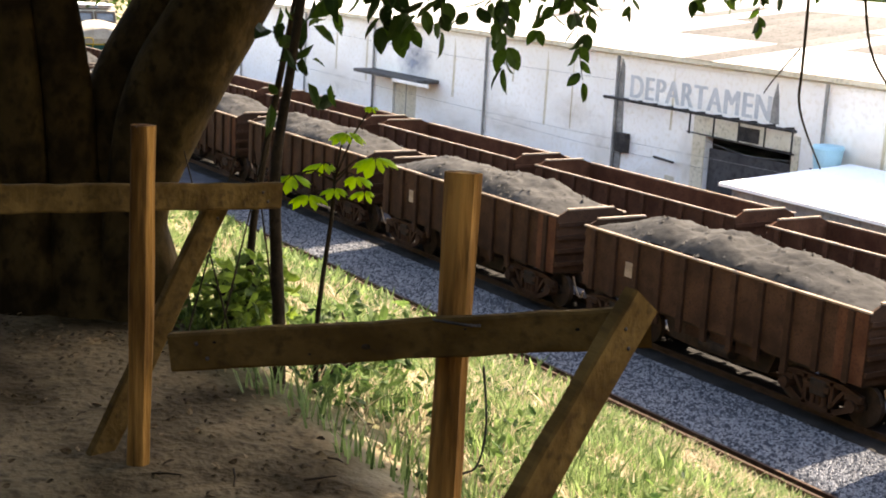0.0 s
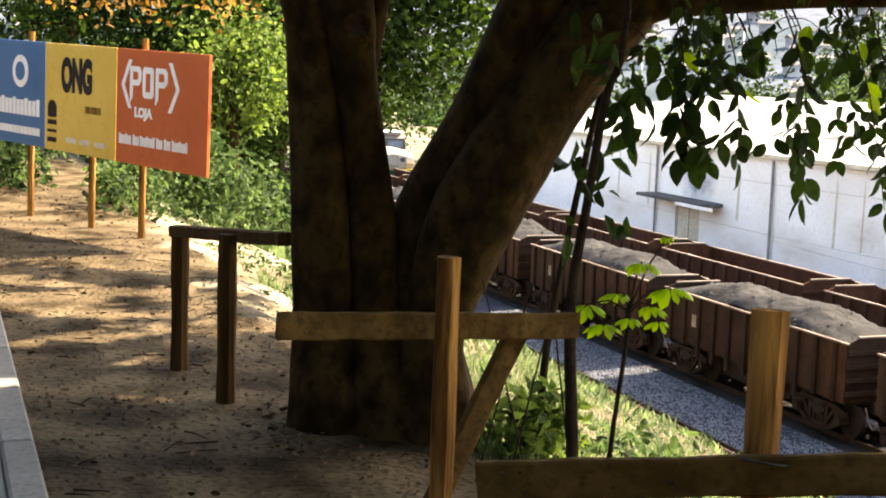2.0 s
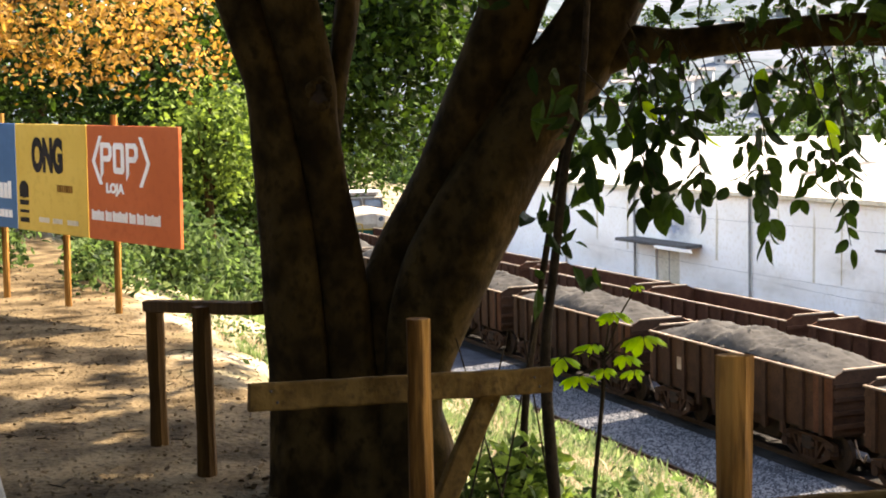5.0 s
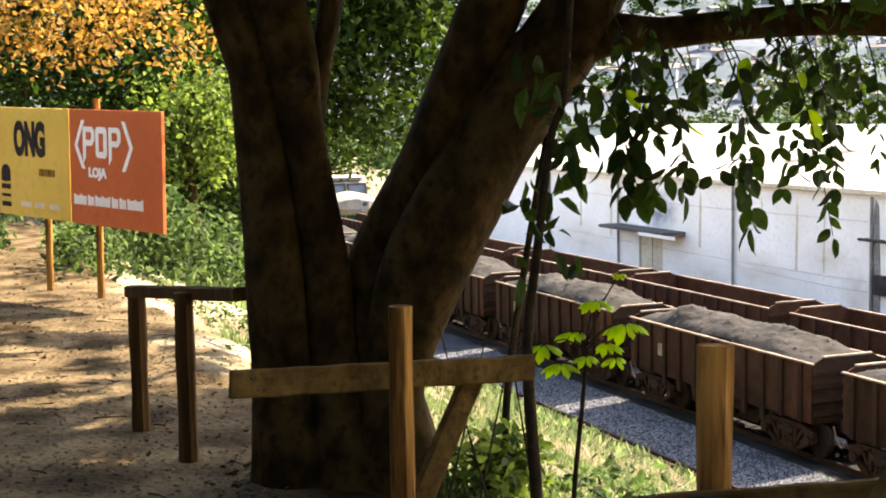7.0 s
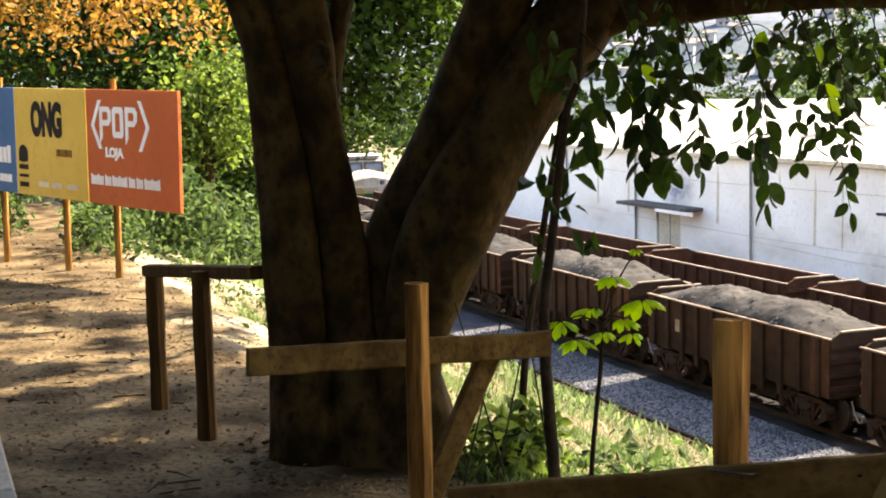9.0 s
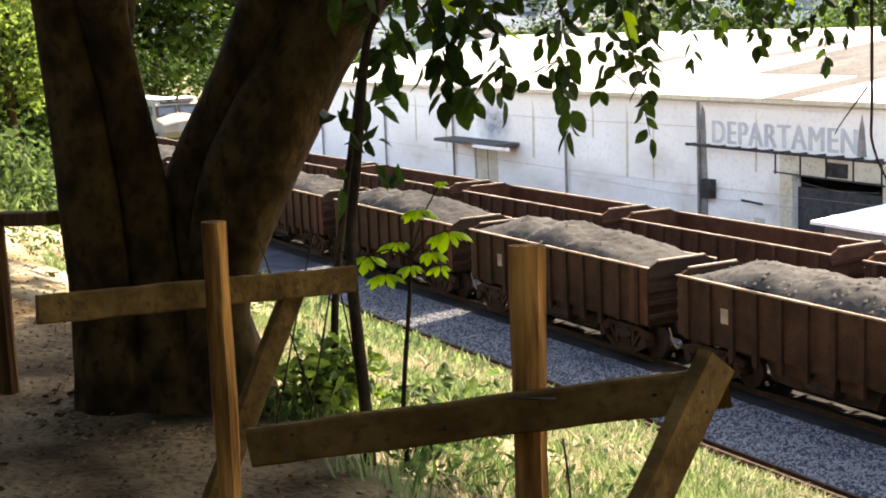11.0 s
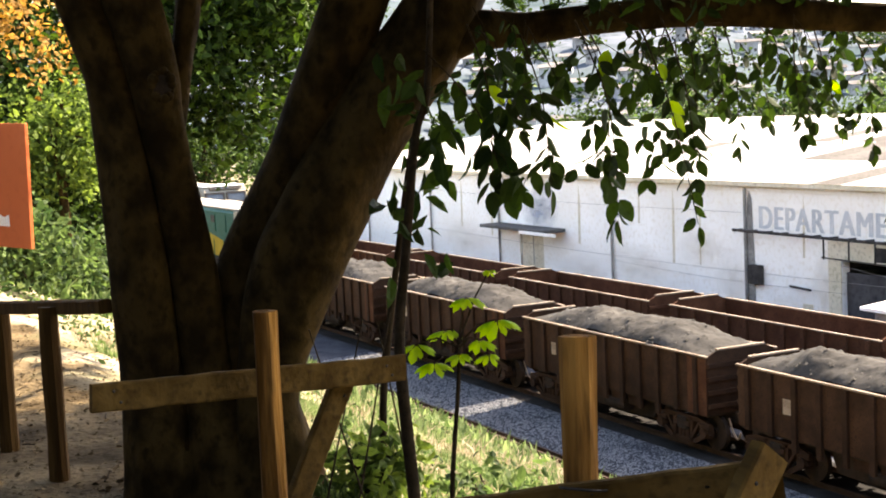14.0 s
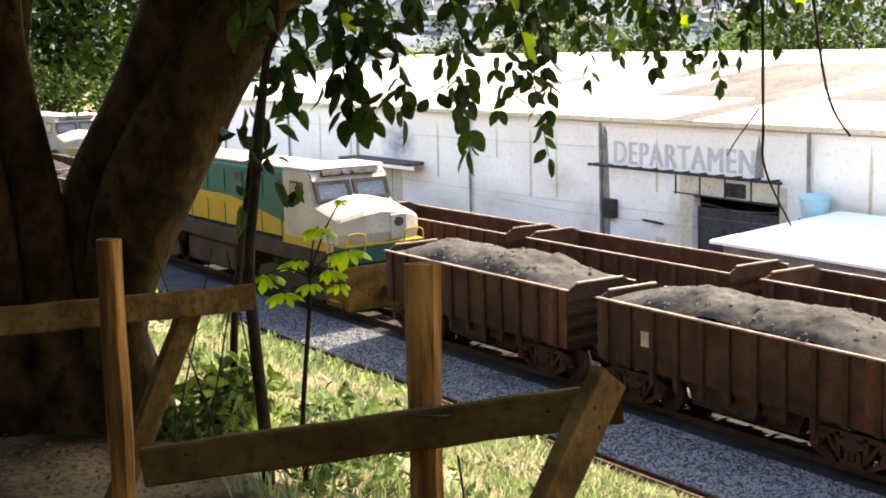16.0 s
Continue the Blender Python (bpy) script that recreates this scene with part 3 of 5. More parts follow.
    part("notice_plate", box(-0.14, 0.14, -0.008, 0, -0.17, 0.17, 0.004), "rim", w, "small faded notice plate", m=pose(-2.55, -HALF_W + 0.015, 1.62))
    if laden:
        xs, ys = np.linspace(-HALF_L + 0.12, HALF_L - 0.12, 80), np.linspace(-HALF_W + 0.09, HALF_W - 0.09, 26)
        verts = []
        lean = 0.35 * math.sin(seed * 2.1)
        for y in ys:
            for x in xs:
                u, v = x / HALF_L, y / HALF_W
                prof = max(0.0, 1 - abs(v) ** 2.2) * (1 - max(0, abs(u) - 0.55) / 0.45 * 0.9) * (1 + lean * u * 0.5)
                bump = 0.13 * noise.noise(Vector((x * 0.9 + seed * 7, y * 1.2, seed))) + 0.05 * noise.noise(Vector((x * 4, y * 4, seed * 3))) + 0.03 * noise.noise(Vector((x * 13, y * 13, seed)))
                verts.append((x, y, TOP - 0.13 + 0.52 * prof ** 0.75 + bump * (0.3 + prof)))
        k = len(xs)
        faces = [(j * k + i, j * k + i + 1, (j + 1) * k + i + 1, (j + 1) * k + i) for j in range(len(ys) - 1) for i in range(k - 1)]
        rng = np.random.default_rng(seed)
        for _ in range(260):
            i = int(rng.integers(0, len(verts)))
            c, s = Vector(verts[i]), float(rng.uniform(0.015, 0.055))
            n0 = len(verts)
            verts += [tuple(c + Vector(d) * s) for d in ((-1, -1, -0.4), (1, -0.8, -0.4), (0.8, 1, -0.4), (-0.9, 0.9, -0.4), (0.1, 0, 0.8))]
            faces += [(n0, n0 + 1, n0 + 4), (n0 + 1, n0 + 2, n0 + 4), (n0 + 2, n0 + 3, n0 + 4), (n0 + 3, n0, n0 + 4)]
        smooth(part("ore_load", (verts, [], faces), "ore", w, "heap of grey crushed ore"))
    return w


SPACING, FIRST = 9.6, -20.79
# how far the train has rolled, in metres, at each time
ROLLED = ((0.0, 0.0), (2.0, 19.18), (4.0, 38.35), (6.0, 57.5), (8.0, 76.6), (10.0, 95.87), (12.0, 115.28), (14.0, 134.77), (16.0, 154.2))
moving = []


def laden_train():
    kinds = [wagon("ore_wagon", "wagon", True, s + 1) for s in range(4)]
    places = [FIRST - SPACING * k for k in range(-2, 18)] + [-216.0 - SPACING * j for j in range(3)]
    for i, x in enumerate(places):
        ob = kinds[i] if i < 4 else copy_thing(kinds[(i * 7 + i // 3) % 4], Matrix())
        moving.append((ob, x))


laden_train()


def empty_train():
    first = wagon("empty_wagon", "rust", False, 9)
    for i in range(9):
        m = pose(-0.2 - SPACING * i, TRACKS[1], RAIL)
        if i == 0:
            first.matrix_world = m
        else:
            copy_thing(first, m)


empty_train()


# ---- locomotives ----
def locomotive(name, label):
    """A wide-nosed diesel locomotive; its nose points along +x, its origin is on the rails under the nose."""
    w = thing(name, label, "locomotive", group="locomotives")
    hw = 1.38
    part("frame", box(-20.5, -0.2, -hw, hw, 1.55, 2.1, 0.03), "brown", w, "dusty brown frame and walkway skirt")
    nose = bmesh.new()
    rows = []
    for v in (-1.0, -0.92, -0.42, 0.0, 0.42, 0.92, 1.0):
        back, drop = 0.42 * max(0.0, abs(v) - 0.3) ** 1.3, 0.36 * max(0.0, abs(v) - 0.2)
        side = 0.04 * (abs(v) == 1.0)
        rows.append([nose.verts.new((x, v * hw, z)) for x, z in ((-1.9, 2.42), (-0.1 - back, 2.42), (-back, 2.75), (-0.03 - back, 3.42 - drop - side), (-0.14 - back, 3.52 - drop - side), (-1.9, 3.86 - drop - side))])
    for p, q in zip(rows, rows[1:]):
        for k in range(6):
            j = (k + 1) % 6
            nose.faces.new((p[k], p[j], q[j], q[k]))
    nose.faces.new(rows[0][::-1])
    nose.faces.new(rows[-1])
    bmesh.ops.recalc_face_normals(nose, faces=list(nose.faces))
    n = part("nose", nose, "cab", w, "off-white blunt nose")
    part("nose_door", box(-0.06, 0.02, -0.28, 0.28, 2.5, 3.3, 0.015), "cab", n, m=pose(-0.02, 0.55, 0))
    q = bmesh.new()
    bmesh.ops.create_cone(q, cap_ends=True, segments=18, radius1=0.16, radius2=0.15, depth=0.04, matrix=Matrix.Translation((0.015, 0.55, 3.05)) @ Matrix.Rotation(radians(90), 4, "Y"))
    part("nose_porthole", q, "pane", n, "small dark round window")
    cab = prism([(-4.0, 2.1), (-1.75, 2.1), (-1.75, 3.6), (-2.05, 4.45), (-2.35, 4.72), (-4.0, 4.72)], -hw, hw)
    bmesh.ops.bevel(cab, geom=list(cab.edges), offset=0.1, segments=2, affect="EDGES")
    c = part("cab", cab, "cab", w, "off-white cab")
    slope = math.degrees(math.atan2(0.3, 0.85))
    for y in (-0.67, 0.67):
        f = bmesh.new()
        join(f, box(-0.62, 0.62, -0.03, 0.06, 0.0, 0.11))
        join(f, box(-0.62, 0.62, -0.03, 0.06, 0.6, 0.72))
        join(f, box(-0.62, -0.5, -0.03, 0.06, 0.11, 0.6))
        join(f, box(0.5, 0.62, -0.03, 0.06, 0.11, 0.6))
        m = pose(-1.76, y, 3.64) @ pose(0, 0, 0, 0, -slope, 0) @ pose(0, 0, 0, 0, 0, -90)
        wf = part("windscreen_frame", f, "print_black", c, "black rubber windscreen surround", m=m)
        part("windscreen", box(-0.5, 0.5, -0.01, 0.03, 0.1, 0.6), "pane", wf, "pale reflecting glass")
    lamp = part("headlight_box", box(-0.05, 0.08, -0.95, 0.95, -0.09, 0.12, 0.02), "iron", c, "dark headlight panel", m=pose(-2.08, 0, 4.55) @ pose(0, 0, 0, 0, -25, 0))
    for y in (-0.18, 0.18):
        q = bmesh.new()
        bmesh.ops.create_cone(q, cap_ends=True, segments=12, radius1=0.08, radius2=0.08, depth=0.05, matrix=Matrix.Translation((0.09, y, 0.02)) @ Matrix.Rotation(radians(90), 4, "Y"))
        part("headlight", q, "pane", lamp)
    part("roof", box(-4.0, -2.15, -hw + 0.1, hw - 0.1, 4.70, 4.78, 0.03), "white", c, "sunlit white roof")
    for s in (-1, 1):
        sw = part("side_window", box(-0.45, 0.45, -0.03, 0.03, 3.65, 4.3, 0.02), "iron", c, "dark sliding side window", m=pose(-2.95, s * hw, 0))
        part("pane", box(-0.38, 0.38, -0.035, 0.035, 3.72, 4.23), "pane", sw)
        part("yellow_band", box(-4.02, -0.65, -0.012, 0.012, 2.12, 2.4), "yellow", c, m=pose(0, s * (hw + 0.004), 0))
    nb = box(-0.6, 0.02, -hw - 0.01, hw + 0.01, 1.8, 2.36, 0.03)
    part("nose_band", nb, "green", w, "green front platform face")
    part("yellow_step_edge", box(-0.62, 0.05, -hw - 0.02, hw + 0.02, 2.36, 2.43, 0.01), "yellow", w)
    hood = part("hood", box(-20.0, -4.05, -1.05, 1.05, 2.1, 4.55, 0.12), "green", w, "faded green engine hood")
    part("hood_roof", box(-20.0, -4.05, -0.95, 0.95, 4.56, 4.66, 0.04), "cab", hood, "dusty pale hood roof")
    for s in (-1, 1):
        part("hood_stripe", prism([(-19.8, 2.2), (-4.1, 2.2), (-4.1, 2.65), (-6.2, 2.95), (-8.8, 3.3), (-19.8, 3.3)], -0.012, 0.012), "yellow", hood, "yellow stripe", m=pose(0, s * 1.056, 0))
        g = None
        for i in range(9):
            m = pose(-5.2 - i * 1.55, s * 1.07, 0)
            if g is None:
                g = part("hood_door", box(-0.62, 0.62, -0.018, 0.018, 3.42, 4.3, 0.008), "green", hood, m=m)
            else:
                again(g, m, hood)
        v = None
        for i in range(3):
            m = pose(-4.6 - i * 3.4, s * 1.075, 4.05)
            if v is None:
                v = part("air_grille", box(-0.28, 0.28, -0.03, 0.03, -0.18, 0.18, 0.01), "iron", hood, "dark air grille", m=m)
            else:
                again(v, m, hood)
        p = None
        for i in range(11):
            m = pose(-4.2 - i * 1.5, s * (hw - 0.05), 2.1)
            if p is None:
                p = part("handrail_post", tube([(0, 0, 0), (0, 0, 1.0)], [0.02, 0.02], 6), "green", w, m=m)
            else:
                again(p, m, w)
        part("handrail", tube([(-19.2, 0, 3.1), (-4.2, 0, 3.1)], [0.02, 0.02], 6), "green", w, m=pose(0, s * (hw - 0.05), 0))
        for x in (-0.9, -0.55):
            part("step_rail", tube(*spline([(x, s * (hw + 0.03), 1.1), (x, s * (hw + 0.05), 2.0), (x - 0.12, s * (hw + 0.02), 2.75)], [0.022] * 3), 6), "cab", w, "pale curved handrail")
        st = None
        for i in range(3):
            m = pose(-0.72, s * (hw - 0.12), 0.55 + i * 0.36)
            if st is None:
                st = part("step", box(-0.3, 0.3, -0.14, 0.14, -0.02, 0.02), "yellow", w, m=m)
            else:
                again(st, m, w)
    for y in (-1.0, 1.0):
        part("front_rail", tube(*spline([(0.06, y - 0.3, 2.2), (0.12, y - 0.28, 2.75), (0.12, y + 0.28, 2.75), (0.06, y + 0.3, 2.2)], [0.025] * 4, 4), 6), "yellow", w, "yellow front handrail")
    part("pilot", box(-0.3, 0.02, -hw + 0.1, hw - 0.1, 0.25, 1.75, 0.05), "ochre", w, "grimy ochre front pilot plate")
    part("step_box", box(-1.35, -0.34, -hw + 0.02, -hw + 0.42, 0.32, 1.54, 0.05), "ochre", w, "dirty ochre step box")
    part("coupler", box(0.0, 0.75, -0.15, 0.15, 0.72, 1.0, 0.04), "under", w)
    part("fuel_tank", box(-12.5, -8.2, -1.25, 1.25, 0.45, 1.5, 0.12), "brown", w)
    for bx in (-4.1, -16.4):
        b = part("bogie", box(-2.2, 2.2, -0.75, 0.75, 0.5, 1.3, 0.08), "under", w, m=pose(bx, 0, 0))
        for s in (-1, 1):
            f = prism([(-2.6, 0.45), (-1.9, 0.3), (1.9, 0.3), (2.6, 0.45), (2.5, 0.95), (1.6, 1.15), (-1.6, 1.15), (-2.5, 0.95)], -0.07, 0.07)
            part("bogie_side", f, "brown", b, m=pose(0, s * 1.0, 0))
        wheel = None
        for x in (-1.95, -0.75, 0.75, 1.95):
            for s in (-1, 1):
                if wheel is None:
                    q = bmesh.new()
                    bmesh.ops.create_cone(q, cap_ends=True, segments=28, radius1=0.48, radius2=0.48, depth=0.13, matrix=Matrix.Rotation(radians(90), 4, "X"))
                    wheel = part("wheel", q, "under", b, m=pose(x, s * 0.53, 0.48))
                else:
                    again(wheel, pose(x, s * 0.53, 0.48), b)
    w.scale = (1, 1, 0.925)
    return w


loco = locomotive("locomotive", "green and off-white diesel locomotive with a yellow stripe")
moving.append((loco, -190.1))
parked = copy_thing(loco, pose(-79.5, 25.9, RAIL))
tagged(parked, "parked off-white and green diesel locomotive far down the yard")


# ---- warehouse ----
WALL_Y, EAVE = 30.46, -1.25


def warehouse():
    w = thing("warehouse", "long white limewashed railway warehouse with faded lettering", "warehouse", pose(0, WALL_Y, 0))
    g = -7.3
    walls = bmesh.new()
    spans = [(-76, -53.5, g, EAVE), (-53.5, -51.45, -3.6, EAVE), (-51.45, -33.15, g, EAVE), (-33.15, -29.4, -3.5, EAVE), (-29.4, 14, g, EAVE)]
    for x0, x1, z0, z1 in spans:
        join(walls, box(x0, x1, 0, 0.3, z0, z1))
    part("front_wall", walls, "wall", w, "stained white front wall")
    part("end_wall", box(-76, -75.7, 0.3, 31, g, EAVE), "wall", w)
    part("end_wall", box(13.7, 14, 0.3, 31, g, EAVE), "wall", w)
    part("back_wall", box(-76, 14, 31, 31.3, g, EAVE), "wall", w)
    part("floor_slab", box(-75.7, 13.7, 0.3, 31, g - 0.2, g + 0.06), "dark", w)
    part("fascia", box(-76.2, 14.2, -0.28, -0.16, EAVE - 0.02, EAVE + 0.14, 0.01), "cream", w, "sun-bleached eaves board")
    part("parapet_band", box(-76, 14, -0.05, 0, EAVE - 0.2, EAVE - 0.08, 0.01), "wall", w)
    # lettering and stains
    font = bpy.data.curves.new("lettering", "FONT")
    font.body, font.size, font.extrude, font.space_character = "DEPARTAMEN", 1.12, 0.004, 1.12
    text = new("lettering", font)
    bpy.context.view_layer.update()
    me = bpy.data.meshes.new_from_object(text.evaluated_get(bpy.context.evaluated_depsgraph_get()))
    bpy.data.objects.remove(text)
    xs = [v.co.x for v in me.vertices]
    for v in me.vertices:
        v.co = ((v.co.x - min(xs)) / (max(xs) - min(xs)) * 6.62 - 37.12, -0.006 - v.co.z * 0.2, v.co.y * 0.98 - 2.70)
    me.materials.clear()
    me.materials.append(M["letter"])
    for k, dx in enumerate((0.0, 0.045, 0.09)):
        copy = me.copy()
        for v in copy.vertices:
            v.co.x += dx
            v.co.y -= 0.004 * k
        sign = new("painted_sign", copy)
        sign.parent = w
        sign["label"] = "faded grey painted capitals on the wall"
    for z0, x0, x1, sag in ((-4.15, -62, -29, 0.12), (-3.75, -33.2, -29.3, 0.1), (-4.55, -46, -33, 0.06), (-2.2, -62, -38, 0.08)):
        pts, rad = spline([(x0, -0.05, z0 + 0.1), ((x0 + x1) / 2, -0.05, z0 - sag), (x1, -0.05, z0)], [0.006] * 3, 8)
        part("cable", tube(pts, rad, 5), "stain", w, "thin grey cable along the wall")
    pier = prism([(-0.22, -6.9), (0.2, -6.9), (0.24, -4.2), (0.16, -2.6), (0.12, -1.7), (0.0, EAVE - 0.2), (-0.1, -1.8), (-0.16, -3.0), (-0.26, -4.6)], -0.03, 0.0)
    part("stain", pier, "stain", w, "dark damp streak", m=pose(-37.6, 0, 0))
    pier2 = prism([(-0.2, -2.75), (0.2, -2.75), (0.1, -1.9), (0, EAVE - 0.25), (-0.12, -2.0)], -0.012, 0.0)
    part("stain", pier2, "stain", w, "dark damp streak", m=pose(-30.25, 0, 0))
    rng = random.Random(5)
    for x in (-59, -56, -48.5, -44.2, -42.0, -40.4, -34.9, -26.0, -22.5):
        h = rng.uniform(0.7, 2.2)
        wd = rng.uniform(0.05, 0.11)
        part("stain", prism([(-wd, EAVE - 0.9 - h), (wd * 0.6, EAVE - 0.9 - h), (wd, EAVE - 0.9), (0, EAVE - 0.3), (-wd * 0.6, EAVE - 1.0)], -0.003, 0), "cream", w, "brown water streak", m=pose(x, 0, 0))
    for x in (-70, -62.2, -55.2, -46.0, -37.75, -28.2, -19.5, -11):
        part("downpipe", tube([(0, 0, EAVE - 0.1), (0, 0, -7.0)], [0.055, 0.055], 8), "stain", w, "grey rainwater pipe", m=pose(x, -0.09, 0))
    # soft patches: soot over the small door, ochre grime lower down
    for x, z, rx, rz, paint in ((-51.7, -2.7, 1.7, 1.1, "soot"), (-44.5, -4.6, 2.2, 1.0, "grime"), (-40.2, -3.6, 1.6, 0.8, "grime"), (-48.0, -5.2, 2.4, 0.9, "grime"), (-58.5, -4.4, 2.4, 1.1, "grime"), (-35.6, -5.6, 1.6, 0.9, "grime"), (-33.9, -4.6, 0.7, 1.6, "grime"), (-26.5, -3.3, 2.0, 0.9, "grime"), (-38.6, -4.9, 1.0, 1.8, "grime")):
        ring = [(math.cos(k * math.pi / 16), 0.0, math.sin(k * math.pi / 16)) for k in range(32)]
        patch = part("stain", (ring, [], [tuple(range(32))]), paint, w, "soft sooty patch" if paint == "soot" else "soft ochre stain", m=pose(x, -0.004, z))
        patch.scale = (rx, 1, rz)
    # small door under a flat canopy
    # Dark panel painted as the shade behind the doorway.
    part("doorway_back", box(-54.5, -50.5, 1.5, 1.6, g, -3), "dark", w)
    d = part("side_door", box(-53.45, -51.5, 0.1, 0.16, g, -3.65, 0.01), "cream", w, "pale closed double door")
    part("door_seam", box(-52.5, -52.44, 0.085, 0.1, g, -3.68), "stain", d)
    part("door_canopy", box(-55.2, -49.6, -1.1, 0.0, -3.54, -3.40, 0.02), "old_sheet", w, "dark grey flat concrete canopy")
    part("canopy_edge", box(-51.6, -48.6, -1.14, -1.1, -3.64, -3.5, 0.01), "wall", w)
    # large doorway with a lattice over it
    # Dark panel stands in for the bay's inner shade.
    part("bay_shade", box(-33.6, -28.9, 4.2, 4.3, g, -2.8), "dark", w, "dark panel painted as shade behind the open bay")
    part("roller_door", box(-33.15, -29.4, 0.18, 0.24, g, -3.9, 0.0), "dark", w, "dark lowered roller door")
    part("door_jamb", box(-33.75, -33.17, -0.04, 0.0, g, -2.85, 0.01), "cream", w, "cream painted door jamb")
    part("door_jamb", box(-29.38, -29.1, -0.04, 0.0, g, -3.0, 0.01), "cream", w)
    part("lintel", box(-33.17, -29.38, -0.05, 0.0, -3.5, -2.9, 0.01), "cream", w, "stained cream lintel")
    part("lintel_window", box(-31.7, -30.75, -0.07, -0.05, -3.45, -3.0, 0.01), "iron", w, "black square opening")
    bar = part("sign_rail", tube([(-38.1, -0.35, -2.78), (-29.0, -0.35, -2.82)], [0.05, 0.05], 8), "iron", w, "black iron rail under the lettering")
    part("sign_rail", tube([(-33.7, -0.35, -3.42), (-29.0, -0.35, -3.5)], [0.025, 0.025], 6), "iron", w)
    up = None
    for i in range(5):
        m = pose(-33.6 + i * 1.12, -0.35, -3.48)
        if up is None:
            up = part("lattice_bar", tube([(0, 0, 0), (0, 0, 0.68)], [0.03, 0.03], 6), "iron", w, m=m)
        else:
            again(up, m, w)
    clip = None
    for i in range(12):
        m = pose(-38 + i * 0.78, -0.3, -2.8)
        if clip is None:
            clip = part("rail_bracket", box(-0.035, 0.035, -0.08, 0.3, -0.04, 0.05, 0.01), "iron", w, m=m)
        else:
            again(clip, m, w)
    part("meter_box", box(-0.28, 0.28, -0.25, 0.0, -0.35, 0.3, 0.02), "iron", w, "black meter box", m=pose(-37.2, 0, -4.25))
    part("wall_lamp_arm", tube([(-36.0 + 0.6, -0.2, -4.5), (-34.4, -0.2, -4.55)], [0.04, 0.04], 6), "iron", w)
    part("notice", box(-35.0, -34.5, -0.02, 0.0, -5.75, -5.05, 0.004), "cream", w, "faded notice board")
    bars = None
    for i in range(4):
        m = pose(-36.15 + i * 0.26, -0.004, -5.4)
        if bars is None:
            bars = part("small_lettering", box(-0.09, 0.06, -0.003, 0.0, -0.2, 0.2), "letter", w, m=m)
        else:
            again(bars, m, w)
    # roof sheets
    part("roof_deck", prism([(-0.25, EAVE + 0.12), (15.6, 0.68), (31.6, EAVE + 0.12), (31.6, EAVE + 0.02), (15.6, 0.58), (-0.25, EAVE + 0.02)], -14.2, 76.2), "old_sheet", w, m=pose(0, 0, 0, 0, 0, 90))
    rise, run = 0.68 - (EAVE + 0.12), 15.85
    pitch = math.degrees(math.atan2(rise, run))
    mesh = None
    grey = {(27, 1), (28, 1), (29, 1), (30, 1), (31, 1), (26, 2), (27, 2), (28, 2), (29, 2), (30, 2), (33, 1), (34, 1), (36, 2), (31, 0), (38, 1), (39, 1), (24, 2), (20, 1)}
    for i in range(67):
        for j in range(4):
            m = pose(-76.1 + i * 1.35, -0.25 + j * run / 4, EAVE + 0.13 + j * rise / 4 + 0.004 * (i % 2), pitch, 0, 0)
            if mesh is None:
                q = bmesh.new()
                cols = [(k * 1.37 / 16, 0.012 + 0.018 * (1 if k % 2 else -1)) for k in range(17)]
                low = [q.verts.new((x, -0.06, z)) for x, z in cols]
                high = [q.verts.new((x, 4.1, z + 0.006)) for x, z in cols]
                for k in range(16):
                    q.faces.new((low[k], low[k + 1], high[k + 1], high[k]))
                mesh = part("roof_sheet", q, "sheet", w, m=m)
                dull = mesh.data.copy()
                dull.materials[0] = M["old_sheet"]
            else:
                s = again(mesh, m, w)
                if (i, j) in grey:
                    s.data = dull
    return w


warehouse()


def lean_to():
    s = thing("lean_to_roof", "bright white sheet-metal lean-to roof against the warehouse", "shed")
    roof = bmesh.new()
    a, b = (-28.3, 26.6, -4.06), (-26.9, 30.2, -3.45)
    c, d = (-14.0, 30.2, -3.5), (-14.0, 26.6, -4.15)
    vs = [roof.verts.new(p) for p in (a, b, c, d)] + [roof.verts.new((p[0], p[1], p[2] - 0.09)) for p in (a, b, c, d)]
    for f in ((3, 2, 1, 0), (4, 5, 6, 7), (0, 1, 5, 4), (1, 2, 6, 5), (2, 3, 7, 6), (3, 0, 4, 7)):
        roof.faces.new([vs[i] for i in f])
    bmesh.ops.recalc_face_normals(roof, faces=list(roof.faces))
    part("roof_sheet", roof, "white", s, "bright white metal sheet")
    part("front_panel", box(-27.9, -14.2, 26.75, 26.8, -5.2, -4.2), "stain", s, "grey weathered front panel")
    for x in (-27.6, -23, -18.5, -14.4):
        part("post", tube([(x, 26.9, -7.2), (x, 26.9, -4.1)], [0.06, 0.06], 8), "iron", s)
    t = thing("water_tank", "pale blue plastic water tank on a stand by the wall", "tank", pose(-27.5, 29.9, -6.8))
    for x, y in ((-0.35, -0.25), (0.35, -0.25), (-0.35, 0.25), (0.35, 0.25)):
        part("stand_leg", tube([(x, y, 0), (x, y, 3.1)], [0.04, 0.04], 6), "iron", t)
    q = bmesh.new()
    bmesh.ops.create_cone(q, cap_ends=True, segments=24, radius1=0.36, radius2=0.44, depth=0.6, matrix=Matrix.Translation((0, 0, 3.4)))
    part("tub", q, "tank", t)
    q = bmesh.new()
    bmesh.ops.create_cone(q, cap_ends=True, segments=24, radius1=0.47, radius2=0.42, depth=0.09, matrix=Matrix.Translation((0, 0, 3.745)))
    part("lid", q, "tank", t)


lean_to()


# ---- the old tree over the path ----
def big_tree():
    t = thing("ficus_tree", "old multi-stemmed tree with smooth brown bark beside the path", "tree", pose(0, 0, 0))
